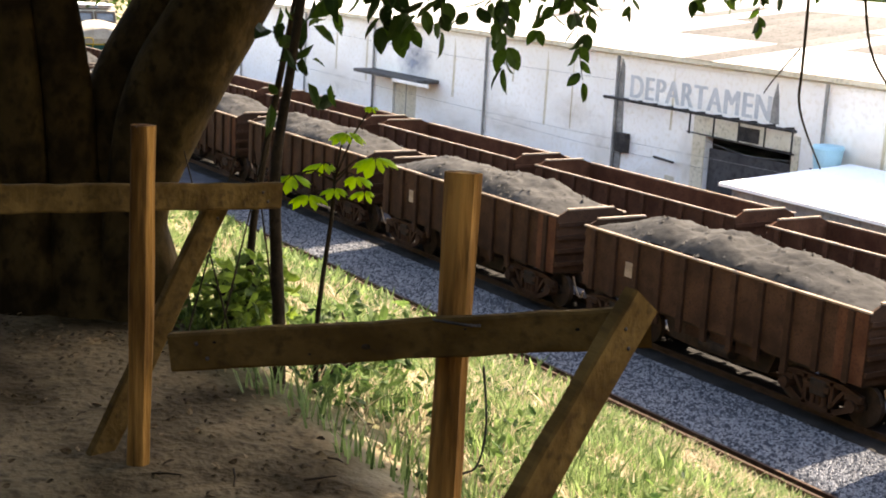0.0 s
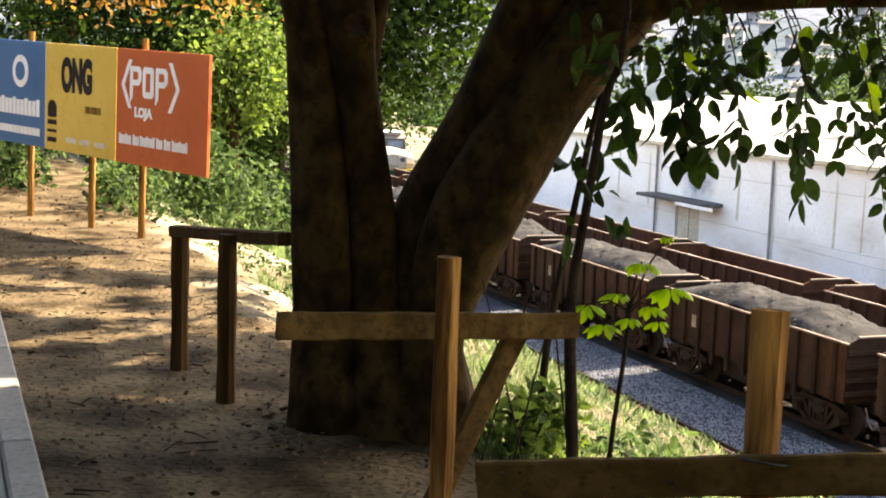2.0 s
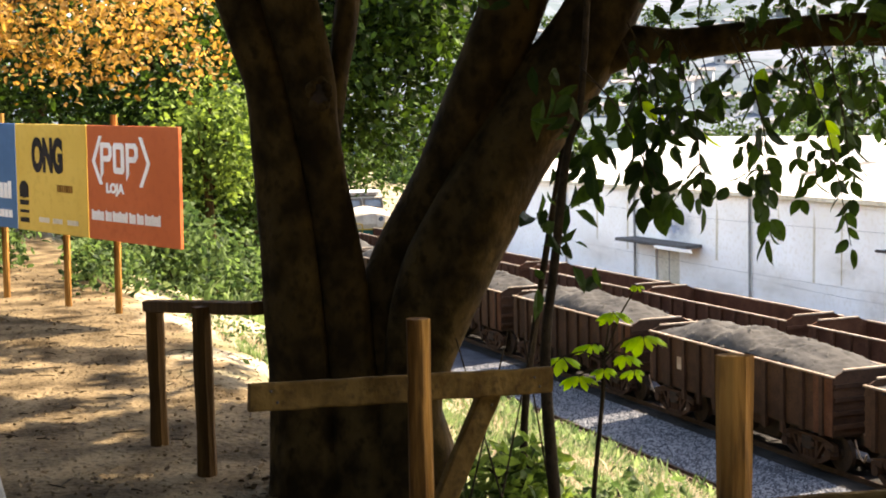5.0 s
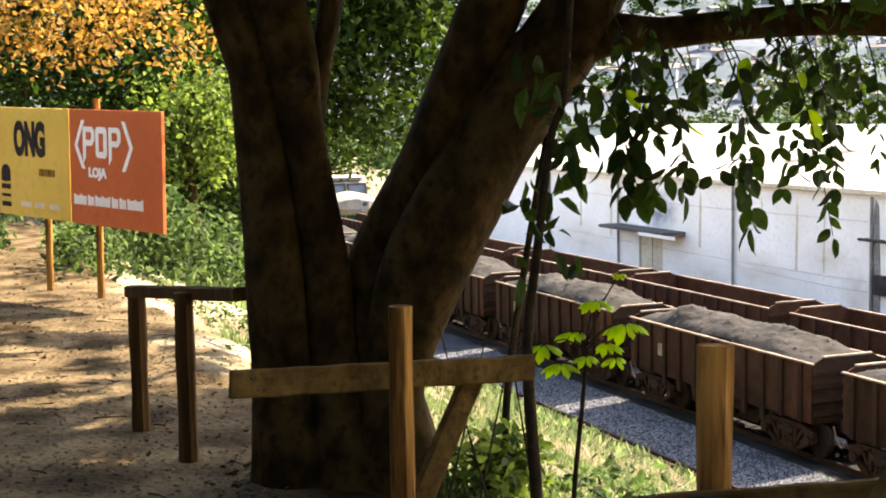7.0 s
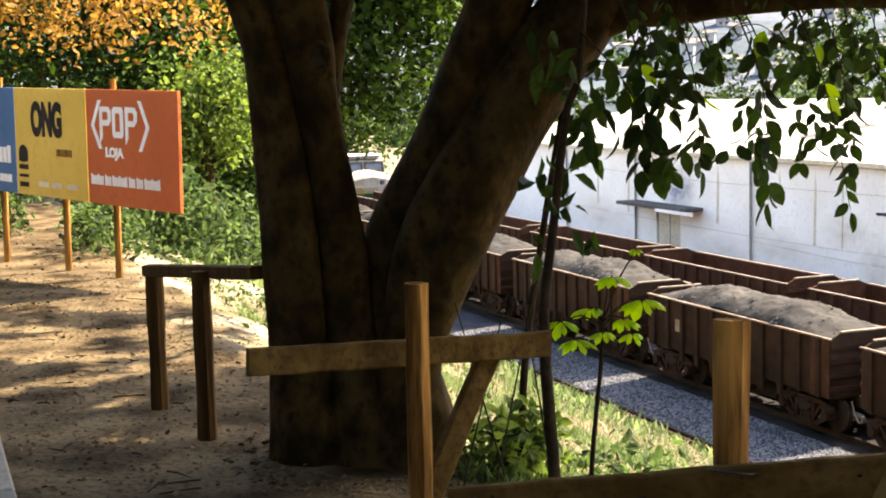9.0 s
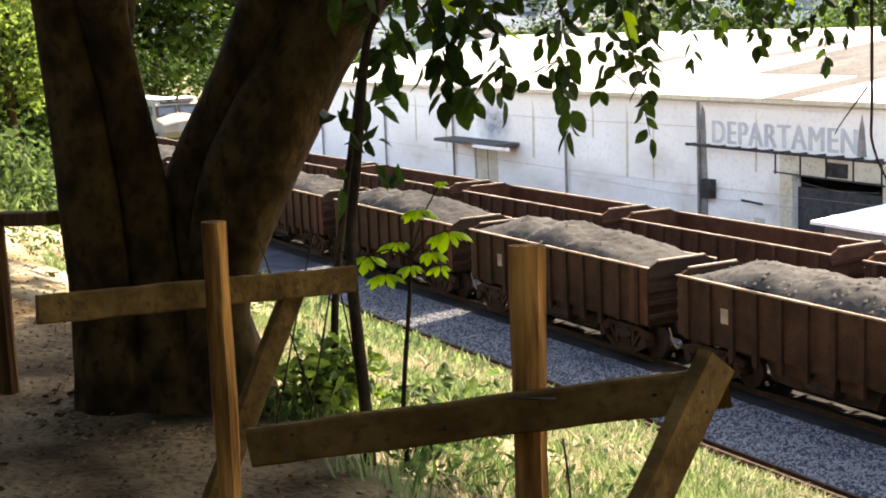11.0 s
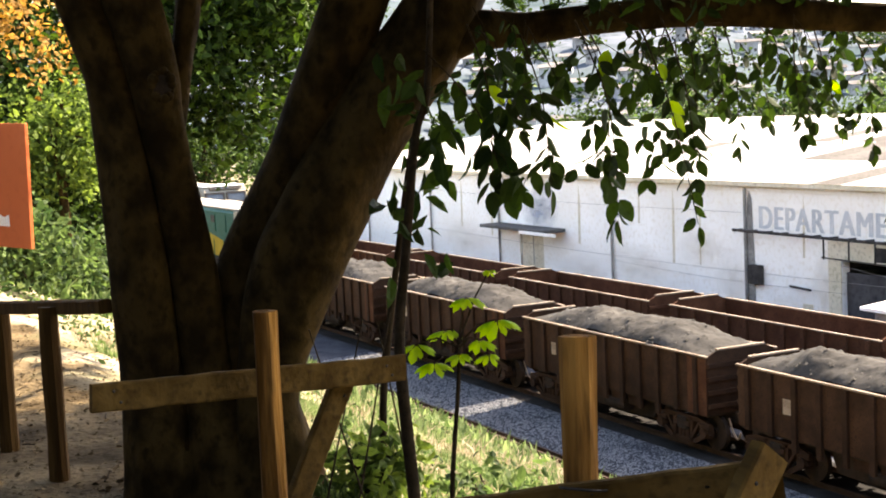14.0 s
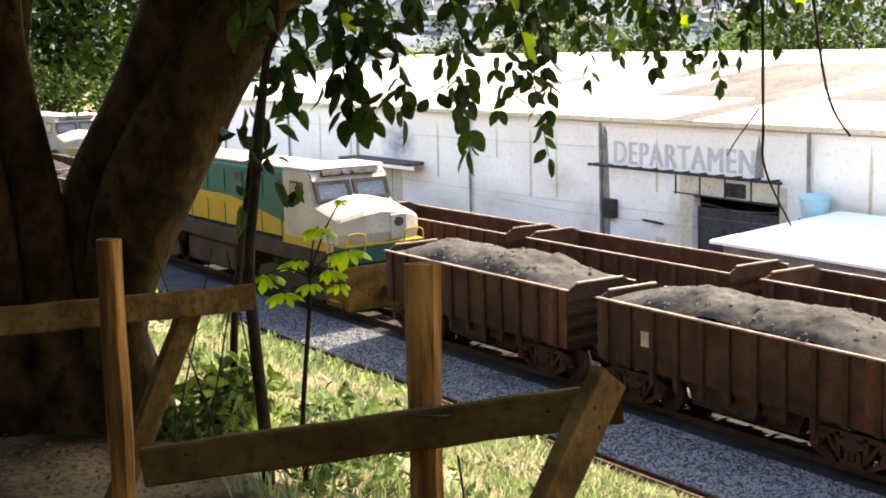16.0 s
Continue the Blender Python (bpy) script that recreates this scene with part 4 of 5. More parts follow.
    stems = [
        ("stem", [(-6.22, 1.66, -0.3), (-6.22, 1.65, 0.05), (-6.23, 1.64, 0.42), (-6.24, 1.615, 0.83), (-6.24, 1.59, 1.21), (-6.24, 1.56, 1.6), (-6.24, 1.51, 1.93), (-6.26, 1.405, 2.27), (-6.45, 1.15, 3.3), (-6.5, 0.8, 4.6)], [0.24, 0.185, 0.16, 0.15, 0.136, 0.12, 0.1, 0.102, 0.1, 0.07]),
        ("stem", [(-6.05, 1.885, -0.3), (-6.08, 1.885, 0.1), (-6.13, 1.86, 0.4), (-6.16, 1.843, 0.68), (-6.16, 1.82, 0.95), (-6.16, 1.785, 1.21), (-6.16, 1.745, 1.48), (-6.16, 1.705, 1.74), (-6.16, 1.685, 1.92), (-6.17, 1.614, 2.25), (-6.25, 1.4, 3.2), (-6.3, 1.3, 4.5)], [0.25, 0.165, 0.122, 0.108, 0.106, 0.102, 0.092, 0.098, 0.108, 0.118, 0.09, 0.06]),
        ("stem", [(-6.18, 1.76, 1.6), (-6.2, 1.792, 1.74), (-6.2, 1.84, 2.0), (-6.2, 1.887, 2.26), (-6.15, 2.0, 3.2), (-6.05, 2.2, 4.4)], [0.05, 0.054, 0.05, 0.06, 0.05, 0.03]),
        # Hidden filler stem, added so no background light shows through the groove.
        ("stem", [(-6.4, 1.77, -0.3), (-6.4, 1.77, 0.5), (-6.4, 1.72, 1.1), (-6.4, 1.66, 1.6), (-6.42, 1.6, 2.0), (-6.45, 1.52, 2.5), (-6.5, 1.4, 3.4)], [0.12, 0.1, 0.1, 0.09, 0.075, 0.06, 0.04]),
        ("limb", [(-6.15, 2.0, -0.3), (-6.2, 2.03, 0.3), (-6.24, 2.06, 0.72), (-6.23, 2.15, 1.08), (-6.14, 2.34, 1.5), (-6.05, 2.5, 1.92), (-5.97, 2.64, 2.3), (-5.8, 3.0, 3.2), (-5.6, 3.4, 4.4)], [0.22, 0.18, 0.175, 0.155, 0.15, 0.155, 0.15, 0.12, 0.07]),
        ("limb", [(-5.96, 2.12, -0.3), (-5.97, 2.1, 0.12), (-5.98, 2.08, 0.4), (-5.98, 2.11, 0.58), (-5.98, 2.18, 0.8), (-5.98, 2.29, 1.05), (-5.97, 2.42, 1.3), (-5.96, 2.57, 1.55), (-5.92, 2.75, 1.8), (-5.85, 2.91, 2.02), (-5.74, 3.05, 2.35), (-5.6, 3.3, 3.0), (-5.7, 3.8, 4.4)], [0.28, 0.2, 0.15, 0.155, 0.185, 0.21, 0.22, 0.21, 0.205, 0.19, 0.165, 0.13, 0.07]),
        ("branch", [(-5.86, 2.85, 2.0), (-5.74, 3.08, 2.06), (-5.62, 3.3, 2.06), (-5.46, 3.6, 2.09), (-5.15, 4.0, 2.1), (-4.75, 4.55, 2.03), (-4.2, 5.3, 1.98), (-3.6, 6.1, 2.05)], [0.15, 0.1, 0.075, 0.07, 0.075, 0.065, 0.05, 0.03]),
        ("branch", [(-6.42, 1.4, 3.0), (-7.2, 0.9, 3.6), (-8.2, 0.6, 3.9), (-9.3, 0.9, 4.0)], [0.09, 0.07, 0.05, 0.02]),
        ("branch", [(-5.8, 3.0, 3.2), (-6.5, 3.9, 3.9), (-7.3, 4.8, 4.4), (-8.2, 5.6, 4.6)], [0.09, 0.07, 0.05, 0.02]),
    ]
    for i, (name, pts, rad) in enumerate(stems):
        smooth(part(name, tube(*spline(pts, rad, 6), 30, 0.17, i * 3.7, 0.06), "bark", t))
    # the stems grow together into one flared foot
    feet = [spline(stems[k][1][:5], stems[k][2][:5], 8) for k in (0, 1, 4, 5)]
    verts, faces = [], []
    rings, sides = 13, 72
    for j in range(rings):
        z = -0.32 + j * 0.045
        here = []
        for pts, rad in feet:
            zs = [p[2] for p in pts]
            here.append([float(np.interp(z, zs, [p[k] for p in pts])) for k in (0, 1)] + [float(np.interp(z, zs, rad))])
        cx, cy = sum(h[0] for h in here) / 4, sum(h[1] for h in here) / 4
        grow = 1.03 - 0.24 * (j / (rings - 1)) ** 2 + 0.07 * math.exp(-(z + 0.1) / 0.1) * (z < 0.4)
        reach = []
        for i in range(sides):
            a = 2 * math.pi * i / sides
            ux, uy = math.cos(a), math.sin(a)
            far = 0.06
            for x, y, r in here:
                along, off = (x - cx) * ux + (y - cy) * uy, (x - cx) * uy - (y - cy) * ux
                if abs(off) < r:
                    far = max(far, along + math.sqrt(r * r - off * off))
            reach.append(far)
        for i in range(sides):
            a = 2 * math.pi * i / sides
            r = (reach[i - 1] + 2 * reach[i] + reach[(i + 1) % sides]) / 4 * min(grow, 1.3)
            r *= 1 + 0.04 * noise.noise(Vector((math.cos(a) * 2.5, math.sin(a) * 2.5, z * 2)))
            verts.append((cx + math.cos(a) * r, cy + math.sin(a) * r, z))
    for j in range(rings - 1):
        for i in range(sides):
            k = (i + 1) % sides
            faces.append((j * sides + i, j * sides + k, (j + 1) * sides + k, (j + 1) * sides + i))
    smooth(part("trunk_foot", (verts, [], faces), "bark", t, "flared foot of the fused stems"))
    ring = bmesh.new()
    for k in range(14):
        a0 = 2 * math.pi * k / 14
        p = Vector((0.012 * math.sin(a0 * 3), 0.042 * math.cos(a0), 0.062 * math.sin(a0)))
        bmesh.ops.create_icosphere(ring, subdivisions=2, radius=0.021 + 0.005 * math.sin(k * 2.3), matrix=Matrix.Translation(p))
    smooth(part("knot_rim", ring, "bark", t, "swollen bark round a lost branch", m=pose(-6.06, 1.70, 1.87, 0, 0, -12)))
    q = bmesh.new()
    bmesh.ops.create_icosphere(q, subdivisions=3, radius=0.04)
    for v in q.verts:
        v.co *= 1 + 0.3 * noise.noise(v.co * 30)
        v.co = Vector((v.co.x * 0.35, v.co.y, v.co.z * 1.4))
    smooth(part("knot", q, "under", t, "dark scarred branch knot", m=pose(-6.06, 1.70, 1.87, 0, 0, -12)))
    # crown over path and bank; its unseen high clumps are added to cast shade
    high = np.concatenate([clumps((-7.4, 4.0, 5.2), (3.8, 2.4, 1.3), 95, 80, 0.27, 21, 0.05), clumps((-10.6, 4.0, 4.9), (2.2, 1.7, 0.9), 34, 80, 0.28, 24, 0.1),
                           clumps((-3.0, 2.2, 5.2), (3.8, 2.6, 1.3), 400, 24, 0.26, 25, 0.1), clumps((-5.2, 0.4, 5.4), (3.0, 2.2, 1.0), 330, 24, 0.26, 36, 0.1), clumps((-3.5, -1.6, 5.6), (3.0, 1.6, 1.0), 200, 24, 0.28, 27, 0.1),
                           clumps((-7.5, -1.2, 5.0), (3.2, 2.4, 1.0), 260, 24, 0.28, 28, 0.1)])
    high = np.concatenate([high, clumps((-10.3, 5.3, 5.0), (2.8, 1.6, 0.9), 95, 80, 0.28, 33, 0.05), clumps((-7.4, 5.9, 5.2), (1.8, 0.9, 0.8), 26, 80, 0.26, 34, 0.05)])

    high = np.concatenate([high, clumps((-4.6, 6.6, 5.7), (6.4, 1.6, 0.7), 760, 26, 0.26, 37, 0.05), clumps((-4.0, 4.6, 4.8), (4.6, 0.8, 0.5), 260, 26, 0.25, 38, 0.05)])

    def with_gaps(pts):
        """Leave gaps in the crown along the sun's way, so that patches of light reach the earth."""
        kept = []
        for x, y, z in pts.tolist():
            gx, gy = x + 0.156 * z, y - 0.988 * z
            bar = 0.42 if gx > -3.2 else (0.29 if gx > -8.4 else -0.14)
            if z > 4 and gy > 2.35:
                continue
            if gy > 3.2 or noise.noise(Vector((gx * 1.5, gy * 3.0, 5.3))) + 0.5 * noise.noise(Vector((gx * 3.6, gy * 6.0, 1.7))) < bar:
                kept.append((x, y, z))
        return np.array(kept)

    high = with_gaps(high)
    part("upper_crown", leaves(high, 0.21, 30, 0.4), "leaf", t, "dense dark green glossy leaves")
    places = np.concatenate([clumps((-6.3, 2.2, 3.5), (2.3, 2.0, 0.7), 150, 24, 0.2, 22, 0.1), clumps((-5.0, 4.0, 3.0), (1.1, 1.8, 0.5), 90, 24, 0.17, 23, 0.1),
                             clumps((-6.0, 2.4, 2.55), (0.8, 1.0, 0.2), 18, 18, 0.12, 26, 0.1), clumps((-4.95, 4.0, 2.36), (0.6, 1.7, 0.24), 50, 18, 0.1, 29, 0.0)])
    places = with_gaps(places)
    part("crown", leaves(places, 0.1, 31, 0.5), "leaf", t, "dense dark green glossy leaves")
    # hanging leafy sprays: y and z of each twig's start and tip
    hang = [(2.44, 1.88, 2.8, 1.31), (2.65, 1.98, 2.73, 1.33), (2.84, 1.93, 2.98, 1.32), (3.06, 1.98, 3.23, 1.18), (3.22, 2.0, 3.32, 1.42), (3.38, 1.97, 3.62, 1.12), (3.54, 2.0, 3.72, 1.32), (3.73, 1.99, 3.76, 1.44),
            (3.92, 1.99, 3.97, 1.44), (4.17, 1.99, 4.21, 1.48), (4.37, 1.99, 4.56, 1.49), (4.64, 1.99, 4.77, 1.38), (4.87, 1.99, 4.89, 1.51), (5.12, 1.99, 5.15, 1.56), (5.41, 1.98, 5.54, 1.58)]
    rng = random.Random(41)
    blades_dark, blades_lime = ([], [], []), ([], [], [])

    def shoot(points, size, step):
        """Leaves in turn on both sides of a twig, thicker towards its tip."""
        length, side = 0.0, 1
        for p, q in zip(points, points[1:]):
            p, q = Vector(p), Vector(q)
            length += (q - p).length
            while length > step:
                length -= step * rng.uniform(0.7, 1.3)
                side = -side
                ahead = (q - p).normalized()
                out = Vector((rng.uniform(-0.6, 0.6), side * rng.uniform(0.5, 1.0), rng.uniform(-0.5, 0.15)))
                oval_leaf(blades_lime if rng.random() < 0.035 else blades_dark, q, (ahead * 0.55 + out + Vector((0, 0, -0.35))).normalized(), size * rng.uniform(0.65, 1.2), rng)
        oval_leaf(blades_dark, Vector(points[-1]), (Vector(points[-1]) - Vector(points[-2])).normalized(), size, rng)

    for i, (y0, z0, y1, z1) in enumerate(hang):
        x = -4.9 + rng.uniform(-0.12, 0.12)
        size = 0.115 if i < 4 else (0.09 if i < 8 else 0.08)
        a, b = Vector((x, y0, z0 + 0.06)), Vector((x + rng.uniform(-0.05, 0.05), y1, z1 + 0.05))
        mid = a.lerp(b, 0.5) + Vector((rng.uniform(-0.05, 0.05), rng.uniform(0.02, 0.07), 0.05))
        pts, rad = spline([a, mid, b], [0.0045, 0.003, 0.0018], 8)
        part("twig", tube(pts, rad, 5), "twig", t)
        shoot(pts[5:], size, 0.04)
        for w in range(4):
            start = Vector(pts[rng.randint(1, 12)])
            d = Vector((rng.uniform(-0.1, 0.1), rng.choice((-1, 1)) * rng.uniform(0.06, 0.2), rng.uniform(-0.2, -0.04)))
            side_pts, side_rad = spline([start, start + d * 0.5 + Vector((0, 0, 0.025)), start + d], [0.003, 0.002, 0.0012], 4)
            part("twig", tube(side_pts, side_rad, 5), "twig", t)
            shoot(side_pts[2:], size * 0.9, 0.045)
    for i in range(46):
        y = rng.uniform(2.75, 5.8)
        a = Vector((rng.uniform(-5.5, -4.8), y, rng.uniform(1.9, 2.15)))
        b = a + Vector((rng.uniform(-0.1, 0.1), rng.uniform(-0.15, 0.2), -rng.uniform(0.1, 0.38)))
        pts, rad = spline([a, a.lerp(b, 0.5) + Vector((0, rng.uniform(-0.04, 0.06), 0.03)), b], [0.0035, 0.0025, 0.0015], 5)
        part("twig", tube(pts, rad, 5), "twig", t)
        shoot(pts[1:], rng.uniform(0.07, 0.095), 0.035)
    part("hanging_leaves", blades_dark, "leaf", t, "drooping dark green oval leaves on thin twigs")
    part("young_leaves", blades_lime, "lime", t, "sunlit yellow-green leaves")
    for pts in ([(-3.87, 3.97, 2.1), (-3.86, 3.97, 1.36), (-3.84, 3.96, 1.15), (-3.75, 4.01, 0.93)], [(-4.1, 4.44, 2.1), (-4.03, 4.5, 1.44), (-3.95, 4.56, 1.23)], [(-3.87, 3.96, 1.38), (-3.93, 3.89, 1.25), (-3.95, 3.87, 1.2)]):
        part("twig", tube(*spline(pts, [0.008, 0.006, 0.005, 0.003][:len(pts)] if pts[0][2] > 1.5 else [0.0035, 0.0025, 0.002], 6), 6), "twig", t)


big_tree()


def leafy(name, label, category, base, stem, tops, size, material, seed, droop=0.6, broad=0.45, radius=(0.028, 0.012)):
    t = thing(name, label, category)
    n = len(stem)
    smooth(part("stem", tube(*spline(stem, list(np.linspace(*radius, n)), 6), 10, 0.12, seed), "twig", t))
    part("leaves", leaves(np.array(tops), size, seed, droop, broad), material, t)
    return t


rng0 = np.random.default_rng(8)
leafy("sapling", "slender young tree with large drooping leaves at the bank edge", "sapling", None,
      [(-4.84, 2.27, -0.15), (-4.85, 2.27, 0.18), (-4.94, 2.28, 0.67), (-4.97, 2.3, 0.89), (-4.99, 2.35, 1.15), (-4.98, 2.41, 1.6), (-4.96, 2.46, 1.78), (-4.95, 2.5, 2.3)],
      [tuple(np.array((-4.98, 2.42, z)) + rng0.normal(0, 1, 3) * (0.08, 0.065, 0.08)) for z in np.repeat([1.15, 1.25, 1.35, 1.5, 1.65, 1.75, 1.85], 5)], 0.135, "leaf", 51, 0.75, 0.42)
leafy("sapling", "thin dark leafless young tree on the bank", "sapling", None, [(-5.76, 2.55, -0.35), (-5.78, 2.55, 0.0), (-5.87, 2.62, 0.5), (-5.9, 2.8, 1.4), (-5.92, 2.95, 2.0)],
      [tuple(np.array((-5.86, 2.86, 1.5)) + rng0.normal(0, 0.12, 3)) for _ in range(12)], 0.12, "leaf", 52, 0.7, 0.45, (0.022, 0.014))


def feather_plant():
    """A small sunlit plant whose compound leaves carry many narrow leaflets."""
    t = thing("young_plant", "small plant with bright yellow-green feathered leaves", "plant")
    smooth(part("stem", tube(*spline([(-4.85, 2.45, -0.2), (-4.86, 2.44, 0.16), (-4.92, 2.52, 0.6), (-4.94, 2.54, 0.78)], [0.012, 0.011, 0.009, 0.006], 6), 8), "twig", t))
    heads = [((-4.93, 2.58, 0.95), 0.115), ((-4.9, 2.70, 0.85), 0.13), ((-4.93, 2.63, 0.77), 0.10), ((-4.97, 2.50, 0.82), 0.105), ((-4.96, 2.36, 0.78), 0.12), ((-4.95, 2.43, 0.70), 0.11), ((-4.91, 2.66, 0.71), 0.085), ((-4.93, 2.69, 1.05), 0.05), ((-4.9, 2.52, 0.73), 0.09)]
    rng = np.random.default_rng(6)
    for h, r0 in heads:
        h = Vector(h)
        root = Vector((-4.935, 2.535, min(h.z - 0.03, 0.76)))
        part("leaf_stalk", tube([root, (root + h) / 2 + Vector((0, 0, 0.03)), h], [0.005, 0.004, 0.003], 5), "twig", t)
        verts, faces = [], []
        for k in range(9):
            r = r0 * (0.5 + 0.35 * rng.random())
            a = -1.8 + 3.6 * k / 8 + rng.normal(0, 0.06)
            d = (Vector((0.35 * math.sin(a * 1.3), math.sin(a), 0)) + Vector((0.6 * math.cos(a), 0, -0.35 - 0.2 * rng.random()))).normalized()
            s = d.cross(Vector((0.2, 0, 1))).normalized() * r * 0.2
            o = len(verts)
            sag = Vector((0, 0, -r * 0.12))
            verts += [tuple(h + d * r * 0.12), tuple(h + d * r * 0.4 - s * 0.8), tuple(h + d * r * 0.78 - s + sag * 0.4), tuple(h + d * r + sag), tuple(h + d * r * 0.78 + s + sag * 0.4), tuple(h + d * r * 0.4 + s * 0.8), tuple(h + d * r * 0.6 + Vector((0, 0, 0.006)))]
            faces += [(o + 6, o + i, o + (i + 1) % 6) for i in range(6)]
        part("compound_leaf", (verts, [], faces), "lime", t, "yellow-green leaflets")


feather_plant()


def shrub(centre, radii, n, size, seed, material="bush", label="low green leafy shrub on the bank"):
    t = thing("shrub", label, "shrub", group="shrubs on the bank")
    rng = random.Random(seed)
    c = Vector(centre)
    for k in range(5):
        a = rng.uniform(0, 6.28)
        tip = c + Vector((math.cos(a) * radii[0] * 0.6, math.sin(a) * radii[1] * 0.6, radii[2] * 0.5))
        part("stem", tube([c - Vector((0, 0, radii[2])), (c + tip) / 2, tip], [0.015, 0.012, 0.005], 5), "twig", t)
    part("foliage", leaves(clumps(centre, radii, n, 10, size * 0.8, seed, 0.2), size, seed, 0.4, 0.5), material, t)
    return t


shrub((-5.6, 2.42, 0.08), (0.26, 0.26, 0.24), 58, 0.075, 61, "light", label="dark green broad-leaved shrub at the tree's foot")
shrub((-5.1, 2.62, -0.12), (0.24, 0.18, 0.13), 22, 0.05, 62)
shrub((-6.7, 3.6, -0.55), (0.55, 0.45, 0.28), 60, 0.08, 63)
shrub((-19.0, 3.3, 0.15), (1.4, 0.8, 0.6), 160, 0.13, 64, label="bright green leafy bush below the billboard")
shrub((-22.5, 4.4, -0.7), (1.8, 1.2, 0.6), 150, 0.15, 65, label="bright green leafy bush on the bank")
shrub((-16.5, 2.0, 0.25), (1.6, 0.5, 0.45), 120, 0.10, 66, label="scrubby grey-green bush behind the billboard posts")
shrub((-19.5, 0.9, 0.5), (1.6, 0.8, 0.7), 140, 0.12, 67, label="scrubby green bush behind the billboard")
shrub((-30, 6.2, -0.8), (2.5, 1.6, 1.0), 160, 0.2, 68, label="bright green bush on the bank")


# ---- fence, railing and billboard ----
def stake(name, label, base, top, r, seed, material="timber"):
    t = thing(name, label, "fence post", group="fence posts")
    base, top = Vector(base), Vector(top)
    pts = [base.lerp(top, k / 7) for k in range(8)]
    rr = [r * (1 + 0.06 * math.sin(k * 1.7 + seed)) for k in range(8)]
    part("post", tube(pts, rr, 9, 0.16, seed), material, t)
    return t


def plank(name, label, a, b, high, thick, seed, category="plank", material="board"):
    """A sawn board between the middles of its two ends."""
    a, b = Vector(a), Vector(b)
    d = b - a
    n = 14
    verts, faces = [], []
    ahead = d.normalized()
    up = (Vector((0, 0, 1)) - ahead * ahead.z).normalized()
    out = ahead.cross(up)
    rng = random.Random(seed)
    for k in range(n + 1):
        p = a.lerp(b, k / n)
        hh = high / 2 * (1 + rng.uniform(-0.03, 0.03))
        w = rng.uniform(-0.002, 0.002)
        c = 0.006
        for u, v in ((-hh + c, -1), (-hh, -0.7), (-hh, 0.7), (-hh + c, 1), (hh - c, 1), (hh, 0.7), (hh, -0.7), (hh - c, -1)):
            verts.append(tuple(p + up * (u + w) + out * (v * thick / 2)))
    for k in range(n):
        for j in range(8):
            faces.append((k * 8 + j, k * 8 + (j + 1) % 8, (k + 1) * 8 + (j + 1) % 8, (k + 1) * 8 + j))
    faces += [tuple(range(8))[::-1], tuple(n * 8 + j for j in range(8))]
    t = tagged(part(name, (verts, [], faces), material), label, category)
    for s, u in ((0.06, 0.2), (0.08, -0.2), (0.93, 0.15), (0.95, -0.22)):
        q = bmesh.new()
        bmesh.ops.create_uvsphere(q, u_segments=8, v_segments=5, radius=0.005)
        for side in (-1, 1):
            part("nail", q.copy(), "iron", t, m=Matrix.Translation(a.lerp(b, s) + up * (u * high) + out * (side * thick / 2)))
    return t, a, ahead, up, out


def fence():
    stake("fence_post", "rough orange-brown timber fence post in the earth", (-4.118, 1.437, -0.25), (-4.118, 1.447, 1.1), 0.039, 1)
    stake("fence_post", "thick rough orange-brown timber fence post on the bank edge", (-2.6, 1.63, -0.42), (-2.69, 1.705, 1.17), 0.0415, 2)
    plank("fence_rail", "weathered sawn plank nailed behind the fence post", (-4.12, 0.89, 0.895), (-4.3, 2.0, 0.825), 0.088, 0.024, 3)
    ob, a, ahead, up, out = plank("fence_rail", "weathered knotty sawn plank nailed across the fence post", (-3.0, 1.12, 0.72), (-2.34, 2.0, 0.865), 0.092, 0.03, 4)
    for s, z, r in ((0.42, -0.01, 0.013), (0.86, 0.005, 0.007), (0.1, 0.02, 0.006), (0.3, -0.02, 0.005), (0.63, 0.02, 0.005)):
        q = bmesh.new()
        bmesh.ops.create_uvsphere(q, u_segments=12, v_segments=6, radius=1)
        p = a + ahead * (s * 1.1) + up * z
        for v in q.verts:
            v.co = p + ahead * (v.co.x * r * 1.5) + up * (v.co.y * r) + out * (v.co.z * 0.0185)
        part("knot", q, "twig", ob, "dark wood knot")
    for p in (a + ahead * 0.52 + up * 0.022, a + ahead * 0.55 - up * 0.02, a + ahead * 1.03 + up * 0.01, a + ahead * 1.06 - up * 0.018):
        q = bmesh.new()
        bmesh.ops.create_uvsphere(q, u_segments=8, v_segments=5, radius=0.0045)
        part("nail", q, "iron", ob, m=Matrix.Translation(p - out * 0.016))
    plank("fence_brace", "sawn timber brace leaning against the fence rail", (-2.32, 1.95, 0.935), (-2.19, 1.1, -0.15), 0.1, 0.04, 5, "brace")
    plank("fence_brace", "sawn timber brace leaning behind the fence post", (-4.33, 1.80, 0.84), (-4.26, 1.30, -0.12), 0.085, 0.035, 6, "brace")
    w = thing("binding_wire", "black wire tied round post and rail", "wire")
    part("loop", tube(*spline([(-2.69, 1.63, 0.83), (-2.6, 1.6, 0.85), (-2.55, 1.66, 0.845), (-2.6, 1.73, 0.83), (-2.7, 1.72, 0.82)], [0.0035] * 5, 5), 5), "wire", w)
    part("loop", tube(*spline([(-2.57, 1.71, 0.74), (-2.56, 1.72, 0.6), (-2.57, 1.71, 0.5), (-2.6, 1.69, 0.47)], [0.003] * 4, 5), 5), "wire", w)
    for x, y, h in ((-7.6, 1.17, 0.80), (-6.79, 1.27, 0.85)):
